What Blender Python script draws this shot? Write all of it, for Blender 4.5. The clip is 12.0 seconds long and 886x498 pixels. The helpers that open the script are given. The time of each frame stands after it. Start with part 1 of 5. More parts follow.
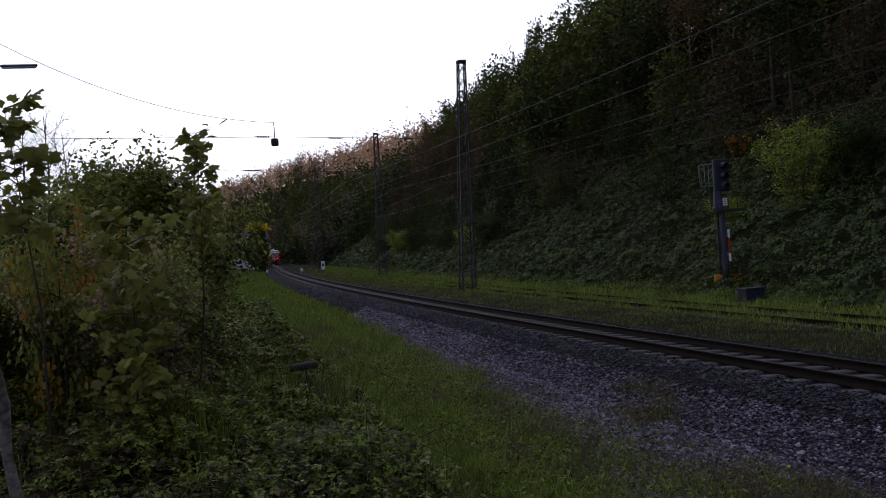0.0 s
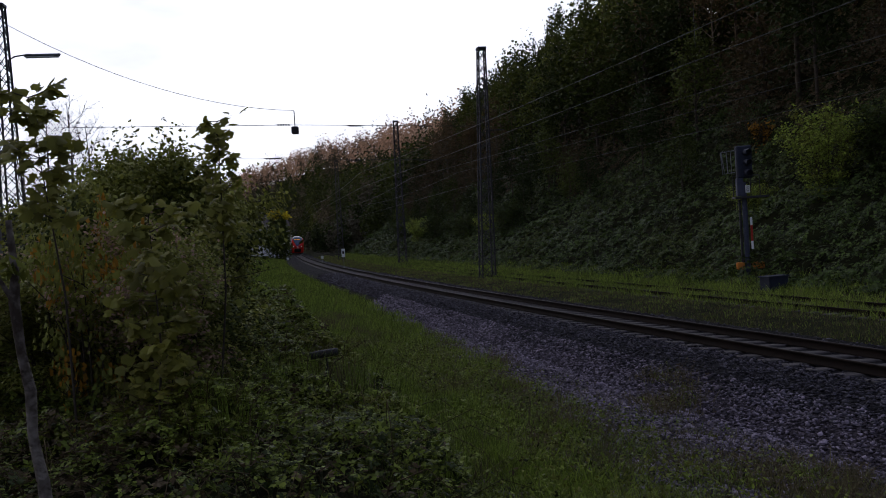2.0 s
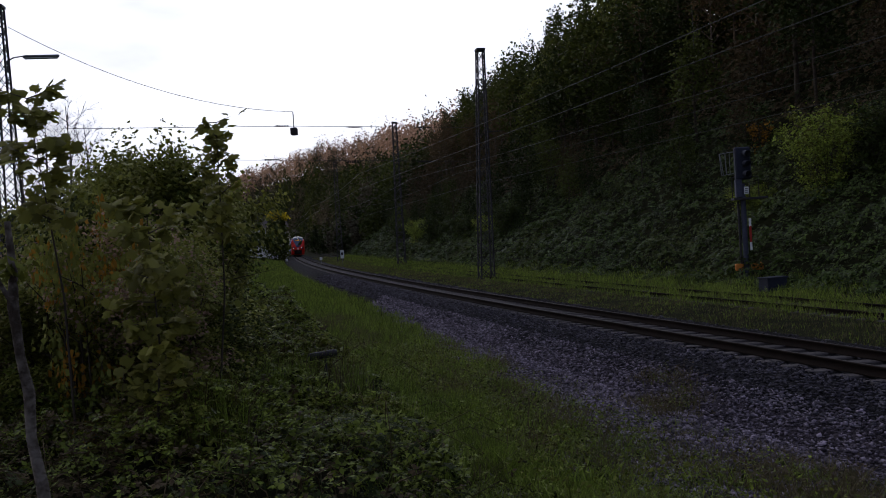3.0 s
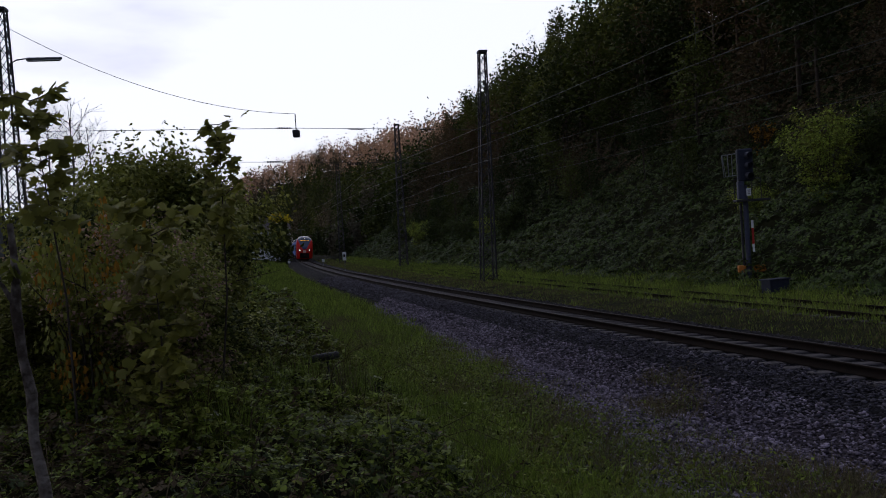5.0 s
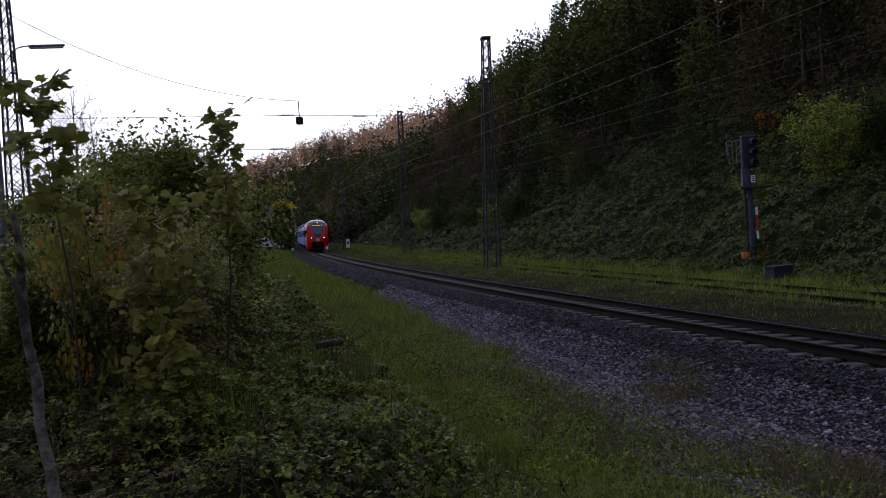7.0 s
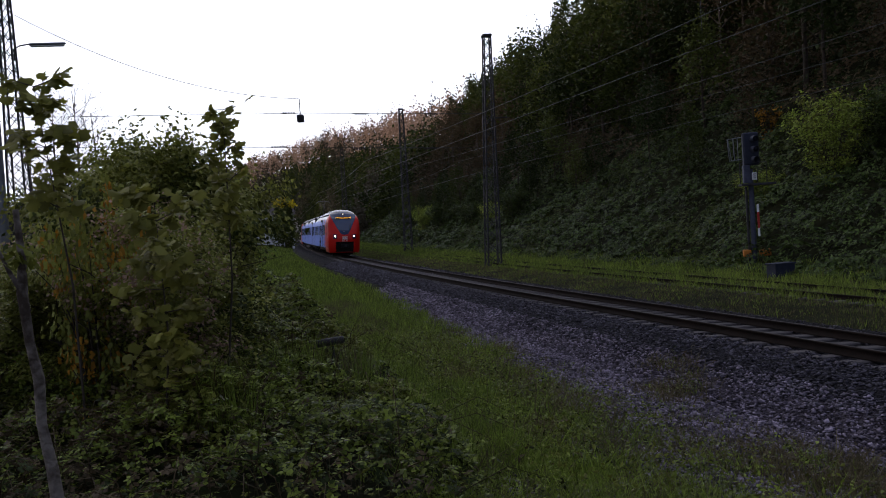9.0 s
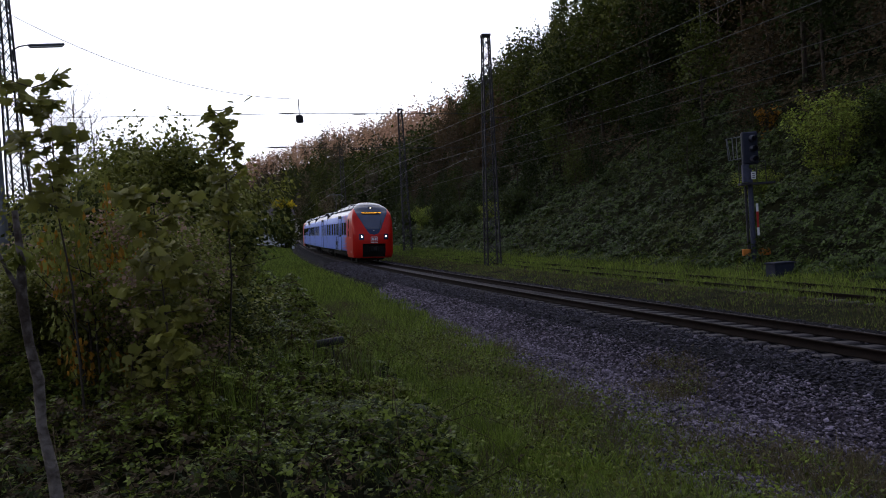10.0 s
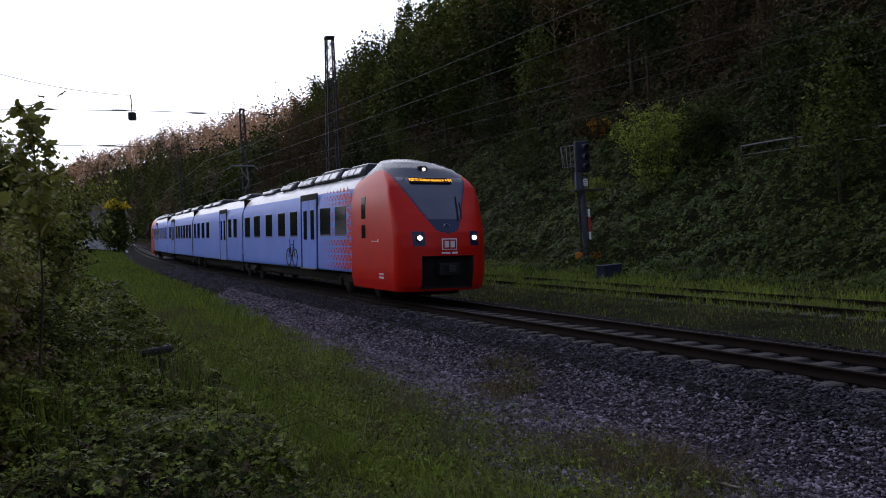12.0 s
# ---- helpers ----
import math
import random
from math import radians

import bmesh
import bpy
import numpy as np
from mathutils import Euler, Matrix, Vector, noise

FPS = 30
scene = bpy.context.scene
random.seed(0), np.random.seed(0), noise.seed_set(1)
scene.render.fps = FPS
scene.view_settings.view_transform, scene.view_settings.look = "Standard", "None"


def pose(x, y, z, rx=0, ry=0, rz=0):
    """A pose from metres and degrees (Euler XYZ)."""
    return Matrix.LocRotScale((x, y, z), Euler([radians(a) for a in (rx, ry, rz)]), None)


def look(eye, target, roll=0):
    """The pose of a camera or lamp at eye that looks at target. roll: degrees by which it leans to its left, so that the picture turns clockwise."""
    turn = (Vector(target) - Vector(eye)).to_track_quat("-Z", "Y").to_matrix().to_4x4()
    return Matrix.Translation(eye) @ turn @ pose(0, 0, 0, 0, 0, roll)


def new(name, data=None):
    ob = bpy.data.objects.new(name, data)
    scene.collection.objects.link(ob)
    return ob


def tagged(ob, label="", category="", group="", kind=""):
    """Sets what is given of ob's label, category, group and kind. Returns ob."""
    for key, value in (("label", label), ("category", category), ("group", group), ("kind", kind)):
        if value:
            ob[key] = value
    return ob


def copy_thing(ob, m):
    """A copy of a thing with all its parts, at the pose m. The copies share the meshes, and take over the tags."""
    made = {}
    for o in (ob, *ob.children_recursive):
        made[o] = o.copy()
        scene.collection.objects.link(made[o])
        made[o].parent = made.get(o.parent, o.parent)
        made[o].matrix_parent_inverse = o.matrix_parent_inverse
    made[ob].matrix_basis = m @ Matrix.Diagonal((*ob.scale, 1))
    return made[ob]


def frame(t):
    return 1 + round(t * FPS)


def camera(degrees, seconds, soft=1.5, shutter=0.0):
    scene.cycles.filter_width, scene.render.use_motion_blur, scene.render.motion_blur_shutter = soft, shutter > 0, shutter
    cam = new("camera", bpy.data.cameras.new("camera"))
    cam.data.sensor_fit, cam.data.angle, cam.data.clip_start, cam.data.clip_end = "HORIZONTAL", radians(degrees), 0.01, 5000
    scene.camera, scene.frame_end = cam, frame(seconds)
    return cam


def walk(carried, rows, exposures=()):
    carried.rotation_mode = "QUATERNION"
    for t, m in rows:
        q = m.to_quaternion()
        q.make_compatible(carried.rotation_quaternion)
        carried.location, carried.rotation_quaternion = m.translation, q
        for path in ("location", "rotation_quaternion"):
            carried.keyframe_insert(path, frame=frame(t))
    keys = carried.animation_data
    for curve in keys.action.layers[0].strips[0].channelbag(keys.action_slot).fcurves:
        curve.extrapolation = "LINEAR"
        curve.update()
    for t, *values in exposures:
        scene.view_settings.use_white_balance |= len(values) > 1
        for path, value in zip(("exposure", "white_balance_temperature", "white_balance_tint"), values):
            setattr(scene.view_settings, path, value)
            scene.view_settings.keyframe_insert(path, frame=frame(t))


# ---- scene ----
cam = camera(56.15, 12.0, soft=1.0)
EYE = 2.43
# seconds, yaw, pitch, roll, step to the right
ROWS = [
    (0.0, -1.82, -0.22, 3.59, 0.0), (0.5, -1.35, -0.40, 3.53, 0.0), (1.0, -0.76, -0.72, 3.50, 0.0), (1.5, -0.43, -0.87, 3.57, 0.0),
    (2.0, -0.40, -0.98, 3.61, 0.0), (2.5, -0.42, -0.91, 3.64, 0.0), (3.0, -0.48, -0.90, 3.60, 0.0), (5.0, -0.34, -0.76, 3.63, 0.0),
    (5.5, -0.24, -1.20, 3.63, 0.0), (6.0, -0.18, -1.43, 3.68, 0.0), (6.5, -0.13, -1.54, 3.69, 0.0), (7.0, -0.04, -1.63, 3.69, 0.0),
    (9.0, 0.05, -1.78, 3.76, 0.0), (9.5, 0.00, -1.77, 3.81, 0.0), (10.0, 0.01, -1.78, 3.89, 0.0), (10.5, -0.13, -1.76, 3.95, 0.0),
    (11.0, -0.42, -1.67, 3.99, 0.0), (11.5, -2.18, -1.73, 3.87, 0.03), (11.8, -6.40, -2.03, 3.70, 0.09), (12.0, -10.55, -2.23, 3.59, 0.13),
]
walk(cam, [(t, pose(x, 0, EYE, 90 + pitch, 0, yaw) @ pose(0, 0, 0, 0, 0, -roll)) for t, yaw, pitch, roll, x in ROWS],
     exposures=[(0.0, -0.42), (0.6, -0.5), (1.5, -0.65), (3.0, -0.68), (4.8, -0.88), (5.5, -0.8), (6.2, -0.38), (7.0, -0.38), (9.0, -0.3), (12.0, -0.22)])

# ---- light ----
world = bpy.data.worlds.new("world")
scene.world = world
world.use_nodes = True
wn, wl = world.node_tree.nodes, world.node_tree.links
sky = wn.new("ShaderNodeTexSky")
sky.sky_type, sky.sun_disc = "NISHITA", False
sky.sun_elevation, sky.sun_rotation = radians(8), radians(-80)
sky.dust_density = 3.0
coord, cloud = wn.new("ShaderNodeTexCoord"), wn.new("ShaderNodeTexNoise")
cloud.inputs["Scale"].default_value, cloud.inputs["Detail"].default_value = 2.2, 6.0
stretch = wn.new("ShaderNodeMapping")
stretch.inputs["Scale"].default_value = (1, 1, 3.5)
wl.new(coord.outputs["Generated"], stretch.inputs["Vector"])
wl.new(stretch.outputs["Vector"], cloud.inputs["Vector"])
ramp = wn.new("ShaderNodeValToRGB")
ramp.color_ramp.elements[0].position, ramp.color_ramp.elements[0].color = 0.30, (0.70, 0.69, 0.76, 1)
ramp.color_ramp.elements[1].position, ramp.color_ramp.elements[1].color = 0.46, (1.0, 1.0, 1.02, 1)
wl.new(cloud.outputs["Fac"], ramp.inputs["Fac"])
# thin evening cloud: bright around the low sun's side of the sky, dim blue overhead and behind
aim = wn.new("ShaderNodeVectorMath")
aim.operation = "DOT_PRODUCT"
aim.inputs[1].default_value = Vector((-0.32, 0.93, 0.14)).normalized()
wl.new(coord.outputs["Generated"], aim.inputs[0])
glow = wn.new("ShaderNodeValToRGB")
glow.color_ramp.interpolation = "EASE"
glow.color_ramp.elements[0].position, glow.color_ramp.elements[0].color = 0.05, (0.335, 0.37, 0.52, 1)
glow.color_ramp.elements[1].position, glow.color_ramp.elements[1].color = 0.90, (1.70, 1.74, 1.98, 1)
wl.new(aim.outputs["Value"], glow.inputs["Fac"])
veil = wn.new("ShaderNodeVectorMath")
veil.operation = "MULTIPLY"
wl.new(ramp.outputs["Color"], veil.inputs[0])
wl.new(glow.outputs["Color"], veil.inputs[1])
clear = wn.new("ShaderNodeVectorMath")
clear.operation = "SCALE"
clear.inputs["Scale"].default_value = 0.05
wl.new(sky.outputs["Color"], clear.inputs[0])
both = wn.new("ShaderNodeVectorMath")
wl.new(veil.outputs[0], both.inputs[0])
wl.new(clear.outputs[0], both.inputs[1])
wl.new(both.outputs[0], wn["Background"].inputs["Color"])
wn["Background"].inputs["Strength"].default_value = 1.0

sun = new("sun", bpy.data.lights.new("sun", "SUN"))
sun.data.energy, sun.data.angle, sun.data.color = 3.4, radians(2), (1.0, 0.82, 0.66)
sun.matrix_world = look((-98, 17, 14), (0, 0, 0))

# ---- materials ----
def material(name, base, second=None, scale=6.0, rough=0.8, metal=0.0, bump=0.0, bump_scale=None, spread=0.5, island=0.0, spec=0.15, emit=None, power=0.0, detail=5.0):
    """A surface with two scales of variation between two colours; island: how far separate pieces differ in brightness."""
    m = bpy.data.materials.new(name)
    m.use_nodes = True
    n, l = m.node_tree.nodes, m.node_tree.links
    b = n["Principled BSDF"]
    b.inputs["Roughness"].default_value, b.inputs["Metallic"].default_value = rough, metal
    b.inputs["Specular IOR Level"].default_value = spec
    second = second or tuple(c * 0.7 for c in base)
    tc = n.new("ShaderNodeTexCoord")
    a, c = n.new("ShaderNodeTexNoise"), n.new("ShaderNodeTexNoise")
    a.inputs["Scale"].default_value, a.inputs["Detail"].default_value = scale, detail
    c.inputs["Scale"].default_value, c.inputs["Detail"].default_value = scale * 0.13, 3.0
    for k in (a, c):
        l.new(tc.outputs["Object"], k.inputs["Vector"])
    add = n.new("ShaderNodeMath")
    add.operation = "MULTIPLY_ADD"
    add.inputs[1].default_value = 0.6
    l.new(a.outputs["Fac"], add.inputs[0])
    half = n.new("ShaderNodeMath")
    half.operation = "MULTIPLY"
    half.inputs[1].default_value = 0.4
    l.new(c.outputs["Fac"], half.inputs[0])
    l.new(half.outputs[0], add.inputs[2])
    r = n.new("ShaderNodeValToRGB")
    r.color_ramp.elements[0].position, r.color_ramp.elements[1].position = 0.5 - spread * 0.3, 0.5 + spread * 0.3
    r.color_ramp.elements[0].color, r.color_ramp.elements[1].color = (*second, 1), (*base, 1)
    l.new(add.outputs[0], r.inputs["Fac"])
    out = r.outputs["Color"]
    if island:
        g, h = n.new("ShaderNodeNewGeometry"), n.new("ShaderNodeHueSaturation")
        mp = n.new("ShaderNodeMapRange")
        mp.inputs["To Min"].default_value, mp.inputs["To Max"].default_value = 1 - island, 1 + island
        l.new(g.outputs["Random Per Island"], mp.inputs["Value"])
        l.new(mp.outputs[0], h.inputs["Value"])
        l.new(out, h.inputs["Color"])
        out = h.outputs["Color"]
    l.new(out, b.inputs["Base Color"])
    if bump:
        bn = n.new("ShaderNodeBump")
        bn.inputs["Strength"].default_value, bn.inputs["Distance"].default_value = bump, 0.02
        t2 = n.new("ShaderNodeTexNoise")
        t2.inputs["Scale"].default_value = bump_scale or scale * 3
        l.new(tc.outputs["Object"], t2.inputs["Vector"])
        l.new(t2.outputs["Fac"], bn.inputs["Height"])
        l.new(bn.outputs["Normal"], b.inputs["Normal"])
    if emit:
        b.inputs["Emission Color"].default_value, b.inputs["Emission Strength"].default_value = (*emit, 1), power
    return m


def add_pebbles(m, scale):
    """Packed small stones between the loose ones: each cell has its own shade and relief."""
    n, l = m.node_tree.nodes, m.node_tree.links
    b = n["Principled BSDF"]
    tc, v, h, mp = n.new("ShaderNodeTexCoord"), n.new("ShaderNodeTexVoronoi"), n.new("ShaderNodeHueSaturation"), n.new("ShaderNodeMapRange")
    v.inputs["Scale"].default_value = scale
    l.new(tc.outputs["Object"], v.inputs["Vector"])
    sep = n.new("ShaderNodeSeparateColor")
    l.new(v.outputs["Color"], sep.inputs[0])
    l.new(sep.outputs[0], mp.inputs["Value"])
    mp.inputs["To Min"].default_value, mp.inputs["To Max"].default_value = 0.25, 3.2
    l.new(mp.outputs[0], h.inputs["Value"])
    l.new(b.inputs["Base Color"].links[0].from_socket, h.inputs["Color"])
    l.new(h.outputs["Color"], b.inputs["Base Color"])
    bn = n.new("ShaderNodeBump")
    bn.invert = True
    bn.inputs["Strength"].default_value, bn.inputs["Distance"].default_value = 1.0, 0.03
    l.new(v.outputs["Distance"], bn.inputs["Height"])
    l.new(bn.outputs["Normal"], b.inputs["Normal"])


def leaf_material(name, base, second, island=0.35, through_light=0.22, rough=0.7, gloss=0.12):
    m = material(name, base, second, scale=0.8, rough=rough, island=island, spec=gloss, spread=0.8)
    n, l = m.node_tree.nodes, m.node_tree.links
    b = n["Principled BSDF"]
    t, mix = n.new("ShaderNodeBsdfTranslucent"), n.new("ShaderNodeMixShader")
    l.new(b.inputs["Base Color"].links[0].from_socket, t.inputs["Color"])
    mix.inputs["Fac"].default_value = through_light
    l.new(b.outputs[0], mix.inputs[1])
    l.new(t.outputs[0], mix.inputs[2])
    l.new(mix.outputs[0], n["Material Output"].inputs["Surface"])
    return m


M_SOIL = material("dark meadow soil", (0.022, 0.024, 0.010), (0.009, 0.009, 0.006), scale=3.0, rough=0.95, bump=0.6, spec=0.02)
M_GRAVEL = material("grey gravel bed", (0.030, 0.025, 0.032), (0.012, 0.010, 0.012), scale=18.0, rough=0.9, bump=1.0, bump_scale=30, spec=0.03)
# bed colour lowered so that it holds the shade between the stones
M_BALLAST = material("ballast bed with gap shade", (0.011, 0.010, 0.012), (0.005, 0.005, 0.006), scale=16.0, rough=0.9, bump=1.0, bump_scale=24, spec=0.03)
add_pebbles(M_GRAVEL, 30.0)
add_pebbles(M_BALLAST, 22.0)
M_STONE = material("grey stones", (0.215, 0.182, 0.235), (0.070, 0.058, 0.076), scale=9.0, rough=0.8, island=0.75, bump=0.3)
# dark stones, lowered further to hold the shade below the train
M_TRACKSTONE = material("ballast stones toned down for shade", (0.080, 0.073, 0.094), (0.024, 0.021, 0.027), scale=9.0, rough=0.85, island=0.65, bump=0.3)
M_RAIL = material("rusty rail steel", (0.018, 0.012, 0.010), (0.010, 0.008, 0.007), scale=12.0, rough=0.85, spec=0.05)
M_RAILHEAD = material("worn rail head", (0.045, 0.036, 0.035), (0.024, 0.020, 0.020), scale=8.0, rough=0.7, metal=0.2)
M_SLEEPER = material("weathered concrete sleeper", (0.092, 0.082, 0.086), (0.045, 0.040, 0.040), scale=9.0, rough=0.9, bump=0.4)
M_STEEL = material("dark painted lattice steel", (0.045, 0.045, 0.05), (0.03, 0.027, 0.03), scale=6.0, rough=0.6, metal=0.2)
M_WIRE = material("weathered copper wire", (0.05, 0.052, 0.055), (0.035, 0.038, 0.036), scale=4.0, rough=0.5, metal=0.5)
M_BARK = material("dark bark", (0.075, 0.06, 0.048), (0.035, 0.028, 0.022), scale=7.0, rough=0.95, bump=0.8)
M_PALEBARK = material("grey weathered bark", (0.20, 0.172, 0.152), (0.05, 0.037, 0.029), scale=13.0, rough=0.9, bump=0.9, spread=0.28)
M_RED = material("traffic red train paint", (0.56, 0.012, 0.007), (0.48, 0.010, 0.006), scale=1.2, rough=0.33, spec=0.22)
# the blue of the skylight on the grey body is mixed into this colour
M_SKYTINTGREY = material("light grey train paint with blue sky tint", (0.175, 0.285, 0.78), (0.155, 0.250, 0.69), scale=1.0, rough=0.42)
M_TRAINROOF = material("pale roof paint", (0.72, 0.72, 0.76), (0.58, 0.58, 0.62), scale=2.0, rough=0.25, spec=1.0)
M_BLACK = material("black rubber and underframe", (0.012, 0.012, 0.013), (0.02, 0.018, 0.016), scale=4.0, rough=0.75)
M_GLASS = material("dark tinted glazing", (0.006, 0.007, 0.010), (0.005, 0.006, 0.008), scale=1.0, rough=0.08, spec=0.2)
M_DOME = material("dark blue-grey nose paint", (0.016, 0.030, 0.085), (0.013, 0.024, 0.068), scale=1.0, rough=0.2, spec=0.3)
M_GREY = material("galvanised grey steel", (0.17, 0.18, 0.20), (0.11, 0.115, 0.13), scale=8.0, rough=0.55, metal=0.4)
M_SIGNAL = material("dark blue-grey signal casing", (0.030, 0.034, 0.055), (0.020, 0.023, 0.038), scale=6.0, rough=0.6)
M_POST = material("dark blue-grey painted post", (0.070, 0.075, 0.115), (0.045, 0.048, 0.075), scale=8.0, rough=0.6)
M_ORANGE = material("orange painted block", (0.55, 0.20, 0.04), (0.42, 0.15, 0.03), scale=10.0, rough=0.7)
M_SIGNWHITE = material("white enamel", (0.75, 0.76, 0.78), (0.62, 0.63, 0.66), scale=12.0, rough=0.4)
M_SIGNRED = material("red enamel", (0.35, 0.03, 0.025), (0.28, 0.025, 0.02), scale=12.0, rough=0.4)
M_PLASTER = material("white house plaster", (0.72, 0.72, 0.74), (0.60, 0.60, 0.62), scale=0.8, rough=0.9)
M_TILE = material("dark roof tiles", (0.09, 0.075, 0.075), (0.06, 0.05, 0.05), scale=3.0, rough=0.8)
M_LAMP = material("lit headlight", (0.9, 0.85, 0.75), scale=4.0, rough=0.3, emit=(1.0, 0.88, 0.68), power=9.0)
M_TOPLAMP = material("dim top light", (0.7, 0.72, 0.75), scale=4.0, rough=0.3, emit=(1.0, 0.95, 0.9), power=1.5)
M_ROOFBOX = material("dark roof equipment steel", (0.045, 0.045, 0.055), (0.02, 0.02, 0.025), scale=5.0, rough=0.6)
M_DISPLAY = material("lit amber display", (0.9, 0.45, 0.05), scale=4.0, rough=0.5, emit=(1.0, 0.45, 0.04), power=1.6)
# dark glass whose blue base imitates the reflected sky
M_SCREEN = material("raked windscreen glass with sky blue", (0.022, 0.040, 0.100), (0.016, 0.030, 0.075), scale=1.0, rough=0.04, spec=1.0)
M_GREYBARK = material("dull grey bark", (0.11, 0.095, 0.08), (0.055, 0.045, 0.038), scale=8.0, rough=0.95, bump=0.8)

# ---- the line's plan ----
STEP = 1.0
TRACK_S = np.arange(-160, 900 + STEP, STEP)
CANT = radians(3.2)


def heading(s):
    k0, k1 = -1.2911e-3, 0.7775e-5
    e = np.clip(s, None, -k0 / k1)
    return 1.8618 + k0 * e + k1 * e * e / 2


_h = heading(TRACK_S)
_x, _y = np.cumsum(np.cos(_h)) * STEP, np.cumsum(np.sin(_h)) * STEP
_i = int(np.argmin(abs(TRACK_S)))
TRACK_X, TRACK_Y = _x - _x[_i] + 6.934, _y - _y[_i] + 14.0


def line_point(s, d=0.0):
    """Place and heading at s metres along the line, d metres towards the hill."""
    x, y, h = np.interp(s, TRACK_S, TRACK_X), np.interp(s, TRACK_S, TRACK_Y), heading(np.asarray(s, float))
    return x + d * np.sin(h), y - d * np.cos(h), h


def line_coords(x, y):
    """The reverse: along and across the line, for one place."""
    i = int(np.argmin((TRACK_X - x) ** 2 + (TRACK_Y - y) ** 2))
    h = heading(TRACK_S[i])
    return (TRACK_S[i] + (x - TRACK_X[i]) * math.cos(h) + (y - TRACK_Y[i]) * math.sin(h),
            (x - TRACK_X[i]) * math.sin(h) - (y - TRACK_Y[i]) * math.cos(h))


def hill_foot(s):
    return np.interp(s, (150, 230, 300, 390, 490, 620), (11, 10, 2, -22, -62, -130))


def hill_top(s):
    return np.interp(s, (-100, 60, 185, 290, 390, 490, 620), (24, 22, 22.3, 31, 36, 32, 28))


def ground_z(s, d):
    """Height of the ground, s along the line and d across it."""
    s, d = np.asarray(s, float), np.asarray(d, float)
    z = np.interp(d, (-400, -60, -30, -16, -10.5, -7, -4.6, -3.4, -2.2, 2.2, 3.2, 4.6, 9.5, 11, 400),
                  (-3, -1, 0.6, 0.7, 0.55, 0.0, -0.35, -0.52, -0.205, -0.205, -0.6, -0.42, -0.42, -0.2, -0.2)) - np.clip(d, -1.8, 1.8) * math.sin(CANT) * np.clip((3.4 - abs(d)) / 1.4, 0, 1)
    t = (d - hill_foot(s)) / 29.0
    rise = np.where(t < 1, np.clip(t, 0, 1) ** 1.22, 1 + (t - 1) * 0.12)
    z = np.where(t > 0, np.maximum(z, -0.3) + hill_top(s) * np.minimum(rise, 1.5), z)
    # unseen hill across the valley, added to keep the low sun off the line
    shade_hill = np.clip((-d - 190) / 130, 0, 1) * np.clip((430 - s) / 60, 0, 1)
    z = z + 73 * shade_hill * shade_hill * (3 - 2 * shade_hill)
    bumps = 0.35 * np.sin(s * 0.21 + d * 0.13) * np.cos(d * 0.27 - s * 0.05) * np.clip(t * 4, 0, 2.5)
    return z + np.where(t > 0, bumps, 0)


def gravel_edge(s):
    """Where the bare gravel beside the ballast ends towards the meadow."""
    return np.interp(s, (-6, -3, 0, 5, 15, 25, 32), (-8.6, -6.9, -6.0, -5.1, -3.9, -3.0, 2))


def gz(x, y):
    return float(ground_z(*line_coords(x, y)))


def mesh_object(name, verts, faces, mat, parent=None, smooth=False):
    me = bpy.data.meshes.new(name)
    me.from_pydata([tuple(v) for v in verts], [], [tuple(f) for f in faces])
    for m in (mat if isinstance(mat, (list, tuple)) else [mat]):
        me.materials.append(m)
    if smooth:
        me.polygons.foreach_set("use_smooth", [True] * len(me.polygons))
    ob = new(name, me)
    ob.parent = parent
    return ob


def build_ground():
    ss = np.concatenate([np.arange(-160, -20, 10), np.arange(-20, 60, 1.0), np.arange(60, 140, 2.5), np.arange(140, 340, 6), np.arange(340, 901, 20)])
    ds = np.concatenate([np.arange(-420, -60, 15), np.arange(-60, -20, 4), np.arange(-20, -12, 1), np.arange(-12, 12, 0.2), np.arange(12, 60, 2.0), np.arange(60, 401, 20)])
    g, q = np.meshgrid(ss, ds, indexing="ij")
    x, y, _ = line_point(g.ravel(), q.ravel())
    z = ground_z(g.ravel(), q.ravel())
    n, m = len(ss), len(ds)
    idx = np.arange(n * m).reshape(n, m)
    faces = np.stack([idx[:-1, :-1], idx[1:, :-1], idx[1:, 1:], idx[:-1, 1:]], -1).reshape(-1, 4)[:, ::-1]
    ob = mesh_object("ground", np.stack([x, y, z], 1), faces, [M_SOIL, M_GRAVEL, M_BALLAST], smooth=True)
    cs, cd = (g[:-1, :-1] + g[1:, 1:]).ravel() / 2, (q[:-1, :-1] + q[1:, 1:]).ravel() / 2
    kind = np.zeros(len(cs), int)
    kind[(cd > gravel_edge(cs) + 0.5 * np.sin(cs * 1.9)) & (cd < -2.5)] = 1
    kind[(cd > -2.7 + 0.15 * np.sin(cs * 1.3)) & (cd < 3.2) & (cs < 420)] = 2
    ob.data.polygons.foreach_set("material_index", kind)
    return tagged(ob, "grassy railway land with gravel strip and wooded hillside", "ground", kind="structure")


build_ground()


